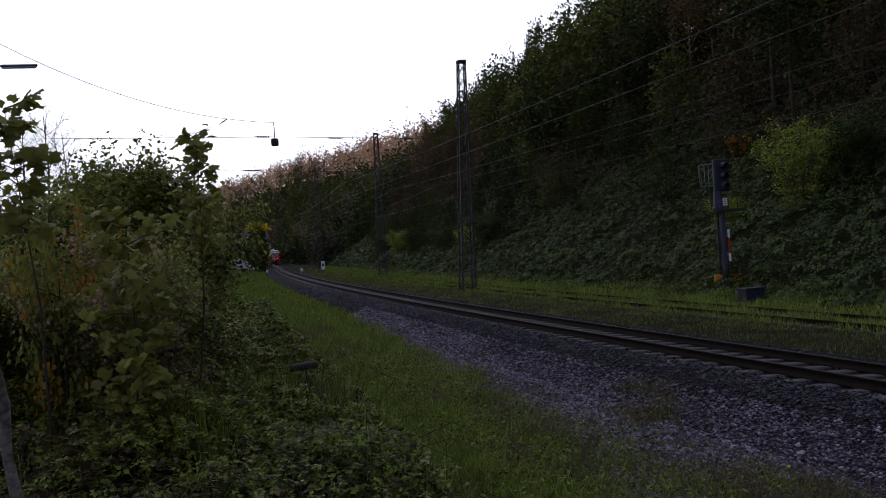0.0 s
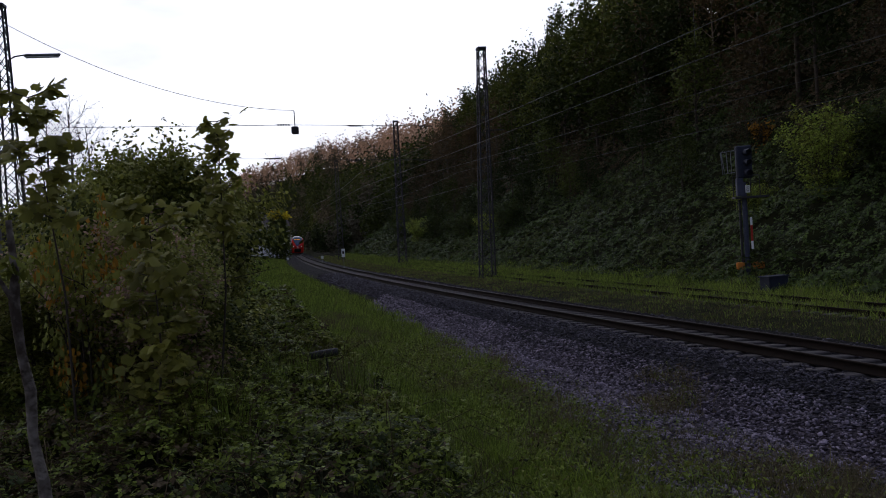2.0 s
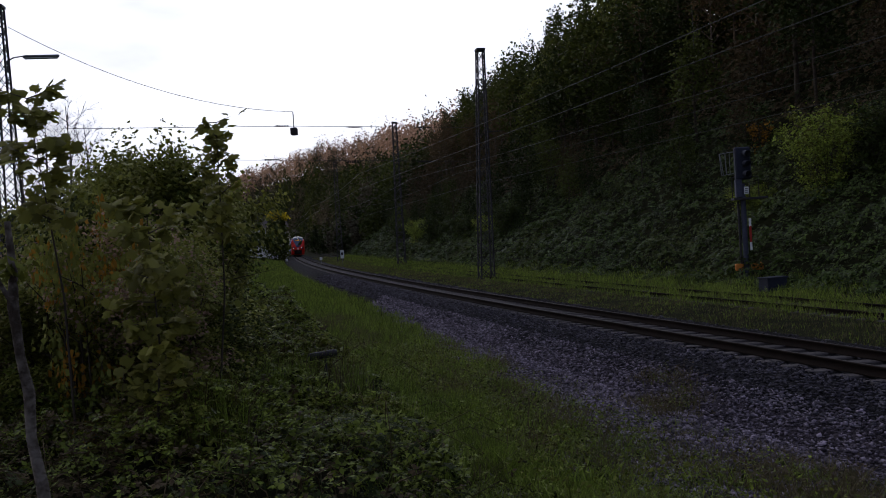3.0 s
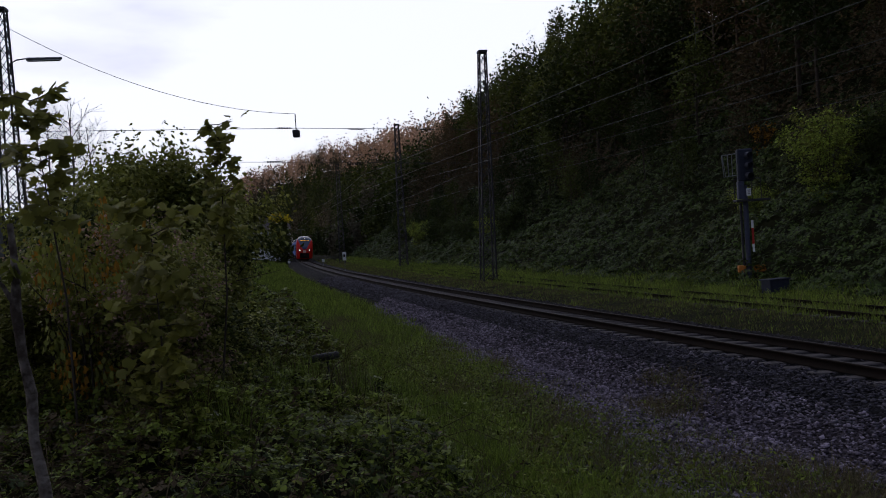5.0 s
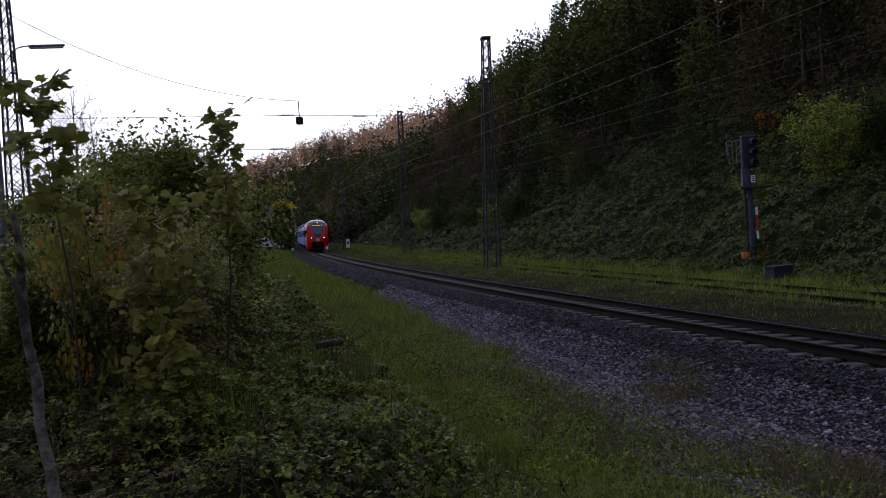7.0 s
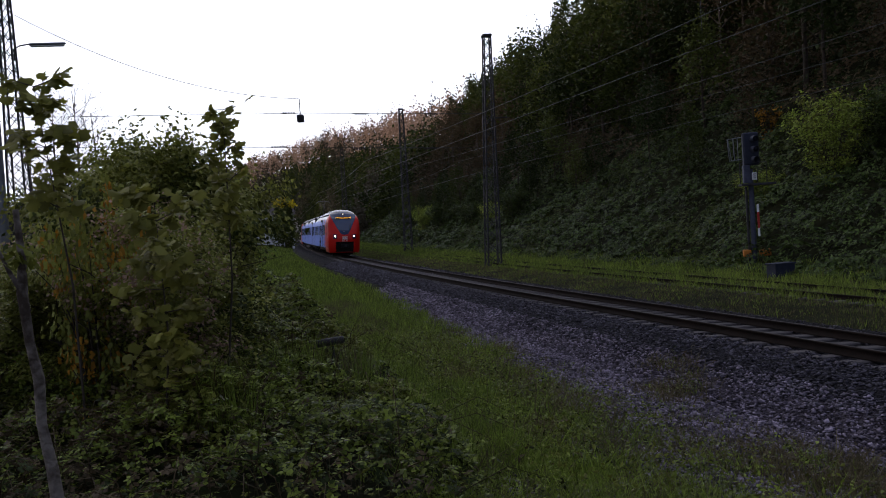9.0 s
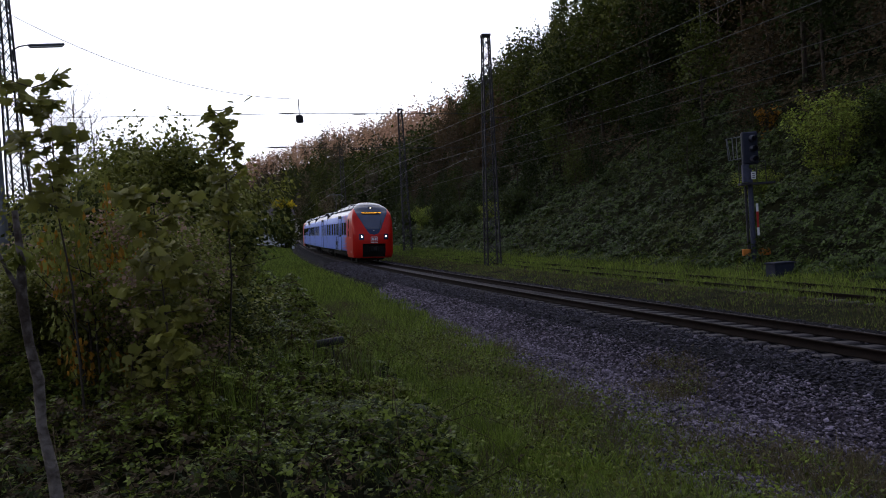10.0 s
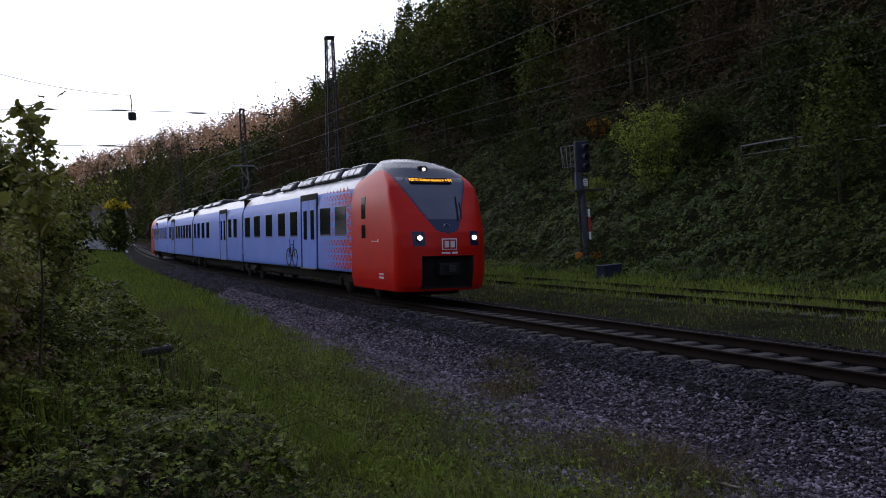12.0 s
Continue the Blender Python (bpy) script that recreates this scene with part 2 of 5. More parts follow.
def fast_mesh(name, verts, faces, mats, smooth=False, index=None):
    """A mesh out of arrays; all faces have the same number of corners."""
    verts, faces = np.asarray(verts, np.float32), np.asarray(faces, np.int32)
    me = bpy.data.meshes.new(name)
    n, k = faces.shape
    me.vertices.add(len(verts))
    me.vertices.foreach_set("co", verts.ravel())
    me.loops.add(n * k)
    me.loops.foreach_set("vertex_index", faces.ravel())
    me.polygons.add(n)
    me.polygons.foreach_set("loop_start", np.arange(0, n * k, k, dtype=np.int32))
    me.update(calc_edges=True)
    for m in (mats if isinstance(mats, (list, tuple)) else [mats]):
        me.materials.append(m)
    if smooth:
        me.polygons.foreach_set("use_smooth", np.ones(n, bool))
    if index is not None:
        me.polygons.foreach_set("material_index", np.asarray(index, np.int32))
    return me


def part(name, bm, mat, parent, label=""):
    """Links a bmesh or a mesh as one object under a thing or under a part."""
    if isinstance(bm, bmesh.types.BMesh):
        me = bpy.data.meshes.new(name)
        bm.to_mesh(me)
        bm.free()
    else:
        me = bm
    if mat is not None:
        me.materials.append(mat)
    ob = new(name, me)
    ob.parent = parent
    if label:
        ob["label"] = label
    return ob


def tube_arrays(pts, radii, sides=5):
    pts = [Vector(p) for p in pts]
    v, f = [], []
    a = None
    for i, p in enumerate(pts):
        d = (pts[min(i + 1, len(pts) - 1)] - pts[max(i - 1, 0)]).normalized()
        a = d.orthogonal().normalized() if a is None else (a - d * a.dot(d)).normalized()
        b = d.cross(a)
        r = radii[i] if isinstance(radii, (list, tuple)) else radii
        for k in range(sides):
            w = 2 * math.pi * k / sides
            v.append(p + (a * math.cos(w) + b * math.sin(w)) * r)
    for i in range(len(pts) - 1):
        for k in range(sides):
            f.append((i * sides + k, i * sides + (k + 1) % sides, (i + 1) * sides + (k + 1) % sides, (i + 1) * sides + k))
    return v, f


def tubes_mesh(name, runs, mat, sides=5, smooth=True):
    """One mesh of several tubes; runs: (points, radii)."""
    v, f = [], []
    for pts, radii in runs:
        a, b = tube_arrays(pts, radii, sides)
        f += [tuple(i + len(v) for i in q) for q in b]
        v += [tuple(p) for p in a]
    return fast_mesh(name, v, f, mat, smooth)


def boxes_mesh(name, boxes, mat=None, bevel=0.0):
    """One mesh of boxes; each is (centre, size) or (centre, size, 3x3 turn)."""
    bm = bmesh.new()
    for c, size, *turn in boxes:
        m = Matrix.Translation(c) @ (turn[0].to_4x4() if turn else Matrix()) @ Matrix.Diagonal((*size, 1))
        bmesh.ops.create_cube(bm, size=1, matrix=m)
    if bevel:
        bmesh.ops.bevel(bm, geom=list(bm.edges), offset=bevel, segments=1, affect="EDGES")
    me = bpy.data.meshes.new(name)
    bm.to_mesh(me)
    bm.free()
    if mat is not None:
        me.materials.append(mat)
    return me

# ---- plants ----
RNG = np.random.default_rng(7)
M_LEAF = leaf_material("mid green leaves", (0.058, 0.071, 0.013), (0.027, 0.039, 0.008))
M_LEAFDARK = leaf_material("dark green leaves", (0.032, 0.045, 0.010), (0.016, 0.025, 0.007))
M_LEAFNEW = leaf_material("fresh yellow-green leaves", (0.150, 0.160, 0.026), (0.080, 0.090, 0.015))
M_LEAFMID = leaf_material("light green leaves", (0.088, 0.106, 0.022), (0.046, 0.058, 0.012))
M_LEAFBROWN = leaf_material("brown budding twigs", (0.085, 0.058, 0.030), (0.042, 0.032, 0.016))
# reddish leaves, lightened and warmed to carry the low sun on the crest
M_LEAFREDGLOW = leaf_material("reddish spring leaves with sun glow", (0.40, 0.27, 0.20), (0.28, 0.19, 0.14), through_light=0.45)
# budding brown, paled and greyed to carry the distance haze
M_LEAFHAZY = leaf_material("grey-brown budding woods with haze", (0.095, 0.082, 0.056), (0.050, 0.046, 0.030))
M_LEAFORANGE = leaf_material("orange leaves", (0.42, 0.21, 0.025), (0.25, 0.13, 0.02), through_light=0.3)
M_LEAFSHRUB = leaf_material("olive shrub leaves", (0.268, 0.278, 0.054), (0.138, 0.148, 0.030), through_light=0.3, rough=0.5, gloss=0.18)
M_BRAMBLE = leaf_material("bramble leaves", (0.165, 0.205, 0.030), (0.040, 0.055, 0.010), island=0.9, through_light=0.30, rough=0.5, gloss=0.10)
M_BANK = leaf_material("bank undergrowth leaves", (0.052, 0.080, 0.016), (0.018, 0.028, 0.007), island=0.75, rough=0.6, gloss=0.12)
M_GRASS = leaf_material("meadow grass blades", (0.232, 0.300, 0.048), (0.100, 0.142, 0.026), island=0.75, through_light=0.15)
M_GRASSDRY = leaf_material("dry grass blades", (0.16, 0.13, 0.07), (0.08, 0.075, 0.035), island=0.4)


def leaf_arrays(places, size, up=0.5, narrow=0.6, outward=0.0):
    """Folded four-cornered leaves at the places, with ways of their own. up: how much they lie flat."""
    n = len(places)
    size = np.broadcast_to(np.asarray(size, float), (n,))[:, None]
    normal = RNG.normal(size=(n, 3))
    normal[:, 2] = abs(normal[:, 2]) + up
    normal = normal + outward
    normal /= np.linalg.norm(normal, axis=1)[:, None]
    way = np.cross(normal, RNG.normal(size=(n, 3)))
    way /= np.linalg.norm(way, axis=1)[:, None] + 1e-9
    side = np.cross(normal, way)
    mid = places + normal * size * -0.10
    v = np.stack([places - way * size * 0.5, mid + side * size * narrow * 0.5, places + way * size * 0.5, mid - side * size * narrow * 0.5], 1)
    base = np.arange(n)[:, None] * 4
    f = np.concatenate([base + [0, 1, 2], base + [0, 2, 3]], 0)
    return v.reshape(-1, 3), f


def crown_places(n, clumps, radius, height, base, spread=0.32, hollow=0.55):
    """Places of leaves in clumps over an uneven crown."""
    a = RNG.normal(size=(clumps, 3))
    a /= np.linalg.norm(a, axis=1)[:, None]
    a *= (hollow + (1 - hollow) * RNG.random(clumps) ** 0.5)[:, None] * RNG.uniform(0.75, 1.12, clumps)[:, None]
    a[:, 2] = a[:, 2] * 0.5 + 0.5
    size = RNG.uniform(0.6, 1.3, clumps)
    k = RNG.choice(clumps, n, p=size / size.sum())
    off = RNG.normal(size=(n, 3)) * spread * size[k][:, None] * 0.62
    p = a[k] + off * np.array([1, 1, 0.8])
    narrow = 1 - 0.45 * np.clip(p[:, 2:3], 0, 1) ** 1.6
    return np.concatenate([p[:, :2] * radius * narrow, base + p[:, 2:3] * height], 1)


def limb_runs(height, radius, lean=0.0, limbs=7, thick=0.16, start=0.35):
    top = Vector((lean * height, 0, height * 0.82))
    pts = [Vector((0, 0, -0.4)), Vector((lean * height * 0.2, 0.05 * radius, height * 0.3)), Vector((lean * height * 0.6, -0.04 * radius, height * 0.58)), top]
    runs = [(pts, [thick, thick * 0.8, thick * 0.5, thick * 0.12])]
    for i in range(limbs):
        w = i * 2.4 + RNG.random()
        t = start + (0.9 - start) * i / limbs
        o = Vector((lean * height * t, 0, height * t * 0.85))
        e = o + Vector((math.cos(w) * radius * 0.75, math.sin(w) * radius * 0.75, height * 0.16))
        runs.append(([o, (o + e) / 2 + Vector((0, 0, height * 0.02)), e], [thick * 0.4, thick * 0.25, thick * 0.06]))
    return runs


def make_tree(name, height, radius, leaves, size, mat, bark, label, category="tree", base=0.28, clumps=46, limbs=8, thick=0.16, lean=0.0, spread=0.28):
    tree = new(name)
    trunk = part("trunk", tubes_mesh("trunk", limb_runs(height, radius, lean, limbs, thick), bark), None, tree)
    p = crown_places(leaves, clumps, radius, height * (1 - base), height * base, spread)
    v, f = leaf_arrays(p, RNG.uniform(0.7, 1.35, leaves) * size, 0.35, 0.7)
    part("crown", fast_mesh("crown", v, f, mat), None, tree)
    return tagged(tree, label, category)


def place_tree(proto, x, y, z, turn=0.0, size=1.0, tall=1.0):
    t = copy_thing(proto, pose(x, y, z, 0, 0, turn))
    t.scale = (size, size, size * tall)
    return t


def remove_thing(ob):
    for o in (*ob.children_recursive, ob):
        bpy.data.objects.remove(o)


def hillside_trees():
    kinds = [
        make_tree("hillside_tree", 12, 3.4, 1600, 0.39, M_LEAF, M_BARK, "leafy green broadleaf tree on the wooded hillside"),
        make_tree("hillside_tree", 13, 3.0, 1600, 0.38, M_LEAFDARK, M_BARK, "dark green broadleaf tree on the wooded hillside"),
        make_tree("hillside_tree", 11, 3.2, 1600, 0.38, M_LEAFMID, M_BARK, "light green broadleaf tree on the wooded hillside"),
        make_tree("bare_tree", 10, 2.6, 1500, 0.24, M_LEAFBROWN, M_GREYBARK, "half-bare brown tree with pale trunk on the hillside", thick=0.13, limbs=11, base=0.5, spread=0.42),
        make_tree("bare_tree", 7, 2.6, 1500, 0.26, M_LEAFBROWN, M_BARK, "low brown budding thicket tree on the hillside", thick=0.09, limbs=12, base=0.1, spread=0.42),
    ]
    for s in np.arange(-2, 168, 5.0):
        for row, d in enumerate(np.arange(6.0, 42.5, 4.2)):
            a, b = s + RNG.uniform(-2.2, 2.2), d + RNG.uniform(-1.8, 1.8)
            x, y, _ = line_point(a, hill_foot(a) + b)
            z = float(ground_z(a, hill_foot(a) + b))
            brown = 0.35 + 0.35 * math.sin(a * 0.05 + 1.2) + RNG.uniform(-0.35, 0.35) + (0.3 if 8 < b < 22 else -0.35)
            if RNG.random() < 0.14 or (b < 10 and RNG.random() < 0.3) or (12 < a < 29 and b < 12.5):
                continue
            if brown > 0.62:
                k = 3 if b > 15 else 4
            else:
                k = int(RNG.choice([0, 1, 2], p=[0.30, 0.58, 0.12]))
            grow = RNG.uniform(0.75, 1.15) * (0.45 if b < 9 else 0.65 if b < 14 else 1.0 if b < 22 else 0.9)
            place_tree(kinds[k], float(x), float(y), z - 0.1, RNG.uniform(0, 360), grow, RNG.uniform(0.9, 1.15))
    # low thicket that closes the ridge line
    for s in np.arange(-14, 120, 3.4):
        for b in (25.5, 31.0):
            a, c = s + RNG.uniform(-1.2, 1.2), b + RNG.uniform(-1.5, 1.5)
            x, y, _ = line_point(a, hill_foot(a) + c)
            place_tree(kinds[int(RNG.integers(0, 2))], float(x), float(y), float(ground_z(a, hill_foot(a) + c)) - 2.6, RNG.uniform(0, 360), RNG.uniform(0.65, 0.85), 0.9)
    for k in kinds:
        remove_thing(k)


def far_woods():
    """The woods past the bend, as one mass of clumped leaves."""
    V, F, I, n0 = [], [], [], 0
    for s in np.arange(168, 580, 5.6):
        for d in np.arange(1, 44, 5.6):
            a, b = s + RNG.uniform(-2.5, 2.5), d + RNG.uniform(-2.5, 2.5)
            x, y, _ = line_point(a, hill_foot(a) + b)
            z = float(ground_z(a, hill_foot(a) + b))
            h = RNG.uniform(9, 13.5) * (0.6 if b < 10 else 1)
            n = 280
            p = crown_places(n, 22, h * 0.30, h * 0.85, h * 0.15, 0.34) + np.array([float(x), float(y), z - (0.9 if b > 18 else 0.3)])
            v, f = leaf_arrays(p, RNG.uniform(0.7, 1.3, n) * 0.78, 0.3, 0.75)
            u = RNG.random()
            # the crest gets its sunlit glow through leaf colour
            warm = b > 24
            k = (3 if u < 0.7 else 2) if warm else (0 if u < 0.30 else 1 if u < 0.70 else 2)
            V.append(v), F.append(f + n0), I.append(np.full(len(f), k))
            n0 += len(v)
    me = fast_mesh("far_woods", np.concatenate(V), np.concatenate(F), [M_LEAF, M_LEAFDARK, M_LEAFHAZY, M_LEAFREDGLOW], index=np.concatenate(I))
    tagged(new("far_woods", me), "distant mixed spring woods with ridge sun glow and haze coloured in", "woods", kind="stuff")


def sprig_arrays(places, size, leaflets=5, up=0.9, out=None):
    """Compound leaves: pointed leaflets fanned round a stalk's end, all in one tilted plane."""
    n = len(places)
    normal = RNG.normal(size=(n, 3)) * 0.55
    normal[:, 2] = abs(normal[:, 2]) + up
    if out is not None:
        normal += out
    normal /= np.linalg.norm(normal, axis=1)[:, None]
    e = np.cross(normal, RNG.normal(size=(n, 3)))
    e /= np.linalg.norm(e, axis=1)[:, None] + 1e-9
    g = np.cross(normal, e)
    V = []
    for k in range(leaflets):
        a = (k - (leaflets - 1) / 2) * 5.2 / leaflets + RNG.normal(0, 0.15, n)[:, None]
        way = e * np.cos(a) + g * np.sin(a) - normal * RNG.uniform(-0.05, 0.45, n)[:, None]
        side = np.cross(normal, way)
        long = (np.asarray(size) * RNG.uniform(0.75, 1.2, n))[:, None]
        root, tip = places + way * long * 0.12, places + way * long * 1.1
        mid = places + way * long * 0.55 - normal * long * 0.06
        V.append(np.stack([root, mid + side * long * 0.30, tip, mid - side * long * 0.30], 1))
    v = np.stack(V, 1).reshape(-1, 3)
    return v, (np.arange(n * leaflets)[:, None] * 4 + [0, 1, 2, 3])


def bank_cover():
    """Brambles and ivy in heaps on the lower slope, with dark hollows between them."""
    n = 88000
    s = -6 + RNG.random(n) ** 1.75 * 175
    d = hill_foot(s) - 0.9 + RNG.random(n) ** 1.25 * 30
    low = 0.5 + 0.28 * np.sin(s * 0.62 + 1.4 * np.sin(d * 0.5)) * np.cos(d * 0.85 + 0.9 * np.sin(s * 0.33))
    low = low + 0.20 * np.sin(s * 1.9 + 1.1 * np.sin(d * 1.6)) * np.cos(d * 2.3 - 0.7 * s) + 0.10 * np.sin(s * 4.3 + d * 1.7) * np.cos(d * 4.9 - s)
    x, y, h = line_point(s, d)
    z = ground_z(s, d) + np.clip(low, 0.05, 1) * (1 - 0.55 * RNG.random(n) ** 1.8) * np.clip((d - hill_foot(s) + 1.0) / 2, 0.15, 1) * 1.7
    size = RNG.uniform(0.11, 0.20, n) * np.interp(s, (0, 50, 170), (0.95, 1.4, 2.9)) * np.where(d - hill_foot(s) > 13, 1.3, 1.0)
    out = np.stack([-np.sin(h), np.cos(h), np.zeros(n)], 1) * 0.55
    v, f = sprig_arrays(np.stack([x, y, z], 1), size, 4, 0.6, out)
    pick = (np.sin(s * 0.31 + 0.9 * np.sin(d * 0.8)) + RNG.normal(0, 0.6, n) > 0.9).astype(int)
    pick = np.where(d - hill_foot(s) > 12 + 3 * np.sin(s * 0.2), np.where(RNG.random(n) < 0.6, 2, 3), pick)
    tagged(new("bank_brambles", fast_mesh("bank_brambles", v, f, [M_BANK, M_LEAF, M_LEAFBROWN, M_LEAFDARK], index=np.repeat(pick, 4))),
           "dense heaps of green brambles covering the lower bank", "brambles", kind="stuff")


def blades_arrays(x, y, z, height, width, lean=0.35):
    n = len(x)
    a = RNG.uniform(0, 2 * math.pi, n)
    side = np.stack([np.cos(a), np.sin(a), np.zeros(n)], 1) * width[:, None]
    bend = RNG.normal(size=(n, 2)) * (lean * height)[:, None]
    p = np.stack([x, y, z], 1)
    tip = p + np.concatenate([bend, height[:, None]], 1)
    v = np.stack([p - side, p + side, tip], 1).reshape(-1, 3)
    return v, np.arange(n * 3).reshape(n, 3)


def outside_brambles(s, d):
    """Which places, along and across the line, lie clear of the bramble heap."""
    x, y, _ = line_point(s, d)
    return (y < 1) | (np.degrees(np.arctan2(x, np.maximum(y, 1))) > bramble_edge(np.hypot(x, y)) - 1.2) | (np.hypot(x, y) > 30)


def grass_strip(name, label, n, s0, s1, d0, d1, height, mat, power=1.6, wide=0.006, dry=0.1):
    s = s0 + RNG.random(n) ** power * (s1 - s0)
    d = RNG.uniform(0, 1, n)
    lo, hi = (d0(s), d1(s)) if callable(d0) else (d0, d1)
    d = lo + d * (hi - lo)
    free = outside_brambles(s, d)
    s, d = s[free], d[free]
    n = len(s)
    tuft = 0.65 + 0.35 * np.sin(s * 1.7 + 2 * np.sin(d * 1.3)) * np.cos(d * 2.1 + s * 0.4)
    h = height * tuft * RNG.uniform(0.5, 1.25, n) * np.interp(s, (-6, 9), (0.6, 1.0))
    x, y, _ = line_point(s, d)
    far = np.interp(s, (5, 40, 120), (1, 2.4, 5))
    v, f = blades_arrays(x, y, ground_z(s, d) - 0.03, h, wide * far * RNG.uniform(0.6, 1.4, n))
    pick = (RNG.random(n) < dry).astype(int)
    tagged(new(name, fast_mesh(name, v, f, [mat, M_GRASSDRY], index=pick)), label, "grass", kind="stuff")


def all_grass():
    grass_strip("verge_grass", "tall green meadow grass beside the gravel", 150000, -5, 150,
                lambda s: np.interp(s, (-8, -2, 4, 10, 20, 150), (-8.0, -8.0, -8.4, -9.4, -10.5, -9.0)), lambda s: np.minimum(gravel_edge(s) + 0.5 * np.sin(s * 2.3) + 0.35 * np.sin(s * 5.1 + 1), -3.0) - 0.2, 0.40, M_GRASS, wide=0.009, power=1.9, dry=0.05)
    grass_strip("track_side_grass", "green and dry grass between the two tracks", 90000, -14, 160, 2.7, 5.9, 0.18, M_GRASS, wide=0.009, dry=0.65)
    grass_strip("bank_foot_grass", "rough grass at the foot of the bank", 60000, -14, 160, 8.2, 11.6, 0.45, M_GRASS, wide=0.010, dry=0.10)
    grass_strip("sunken_track_grass", "grass growing between the disused rails", 60000, -6, 140, 5.8, 8.4, 0.40, M_GRASS, wide=0.009, dry=0.15)
    # tufts and dry weeds on the gravel nearest the eye
    n = 130000
    c = RNG.random((1700, 2)) * [26, 6.8] + [-10, -10.6]
    k = RNG.integers(0, 1700, n)
    s = c[k, 0] + RNG.normal(0, 0.16, n)
    d = c[k, 1] + RNG.normal(0, 0.16, n)
    bank = np.clip((-d - 3.8) / 3.4, 0.18, 1) + np.clip((gravel_edge(s) - d + 0.8), 0, 1)
    patch = 0.45 + 0.4 * np.sin(s * 2.1 + 1.2 * np.sin(d * 1.7)) * np.cos(d * 1.9 - s)
    bank = np.maximum(bank, np.clip((3.0 - s) / 3, 0, 1) * np.clip((-d - 3.0) / 1.3, 0, 1) * patch)
    keep = (RNG.random(n) < bank) & outside_brambles(s, d)
    s, d, k = s[keep], d[keep], k[keep]
    x, y, _ = line_point(s, d)
    h = RNG.uniform(0.06, 0.30, 1700)[k] * RNG.uniform(0.5, 1.3, len(s)) * np.clip((-d - 3.5) / 3, 0.5, 1.2)
    v, f = blades_arrays(x, y, ground_z(s, d) - 0.02, h, RNG.uniform(0.003, 0.008, len(s)), 0.6)
    dry = (RNG.random(1700) < np.clip((c[:, 1] + 8.6) / 2.4, 0.15, 0.85)).astype(int)[k]
    tagged(new("weed_tufts", fast_mesh("weed_tufts", v, f, [M_GRASS, M_GRASSDRY], index=dry)), "green and withered weed tufts on the gravel", "weeds", kind="stuff")


def gravel_weeds():
    """Patches of low weeds and withered stalks that break up the bare gravel."""
    m = 1900
    cs, cd = -8.5 + RNG.random(m) * 14, RNG.uniform(-9.2, -2.7, m)
    field = np.sin(cs * 1.3 + 1.5 * np.sin(cd * 1.1)) + np.cos(cd * 1.9 - cs * 0.7) + RNG.normal(0, 0.45, m) + np.clip((-cd - 6.0) / 1.6, -0.6, 1.4) + np.clip((-cs - 3.5) / 2.5, -0.3, 0.8)
    keep = field > 0.75
    cs, cd = cs[keep], cd[keep]
    m = len(cs)
    dry = RNG.random(m) < np.clip(0.35 + (cd + 6.5) * 0.25, 0.1, 0.9)
    n = m * 42
    k = RNG.integers(0, m, n)
    s, d = cs[k] + RNG.normal(0, 0.12, n), cd[k] + RNG.normal(0, 0.12, n)
    x, y, _ = line_point(s, d)
    tall = RNG.uniform(0.08, 0.34, m)[k] * RNG.uniform(0.4, 1.2, n)
    v, f = blades_arrays(x, y, ground_z(s, d) - 0.02, tall, RNG.uniform(0.003, 0.009, n), 0.5)
    tagged(new("gravel_grass", fast_mesh("gravel_grass", v, f, [M_GRASS, M_GRASSDRY], index=dry[k].astype(int))), "patchy green and withered grass on the gravel", "grass", kind="stuff")
    n = m * 14
    k = RNG.integers(0, m, n)
    s, d = cs[k] + RNG.normal(0, 0.15, n), cd[k] + RNG.normal(0, 0.15, n)
    x, y, _ = line_point(s, d)
    z = ground_z(s, d) + RNG.random(n) * RNG.uniform(0.05, 0.3, m)[k]
    v, f = sprig_arrays(np.stack([x, y, z], 1), RNG.uniform(0.022, 0.055, n), 3, 0.8)
    tagged(new("gravel_herbs", fast_mesh("gravel_herbs", v, f, [M_BRAMBLE, M_LEAFBROWN], index=np.repeat(dry[k].astype(int), 3))), "small leafy herbs growing on the gravel", "weeds", kind="stuff")


def leafy_weeds():
    """Low broad-leaved weeds among the tufts near the eye."""
    c = RNG.random((900, 2)) * [15, 5.8] + [-8.0, -10.8]
    n = 52000
    k = RNG.integers(0, 900, n)
    s, d = c[k, 0] + RNG.normal(0, 0.13, n), c[k, 1] + RNG.normal(0, 0.13, n)
    keep = (RNG.random(n) < np.clip((-d - 4.6) / 2.6, 0.06, 1) * np.clip((4.0 - s) / 4, 0.4, 1) + np.clip(gravel_edge(s) - d, 0, 1)) & outside_brambles(s, d)
    s, d, k = s[keep], d[keep], k[keep]
    x, y, _ = line_point(s, d)
    z = ground_z(s, d) + RNG.random(len(s)) * RNG.uniform(0.06, 0.42, 900)[k]
    v, f = leaf_arrays(np.stack([x, y, z], 1), RNG.uniform(0.026, 0.070, len(s)), 0.8, 0.5)
    pick = (RNG.random(900) < 0.35).astype(int)[k]
    tagged(new("leafy_weeds", fast_mesh("leafy_weeds", v, f, [M_BRAMBLE, M_LEAFNEW], index=np.concatenate([pick, pick]))), "low broad-leaved green weeds beside the gravel", "weeds", kind="stuff")


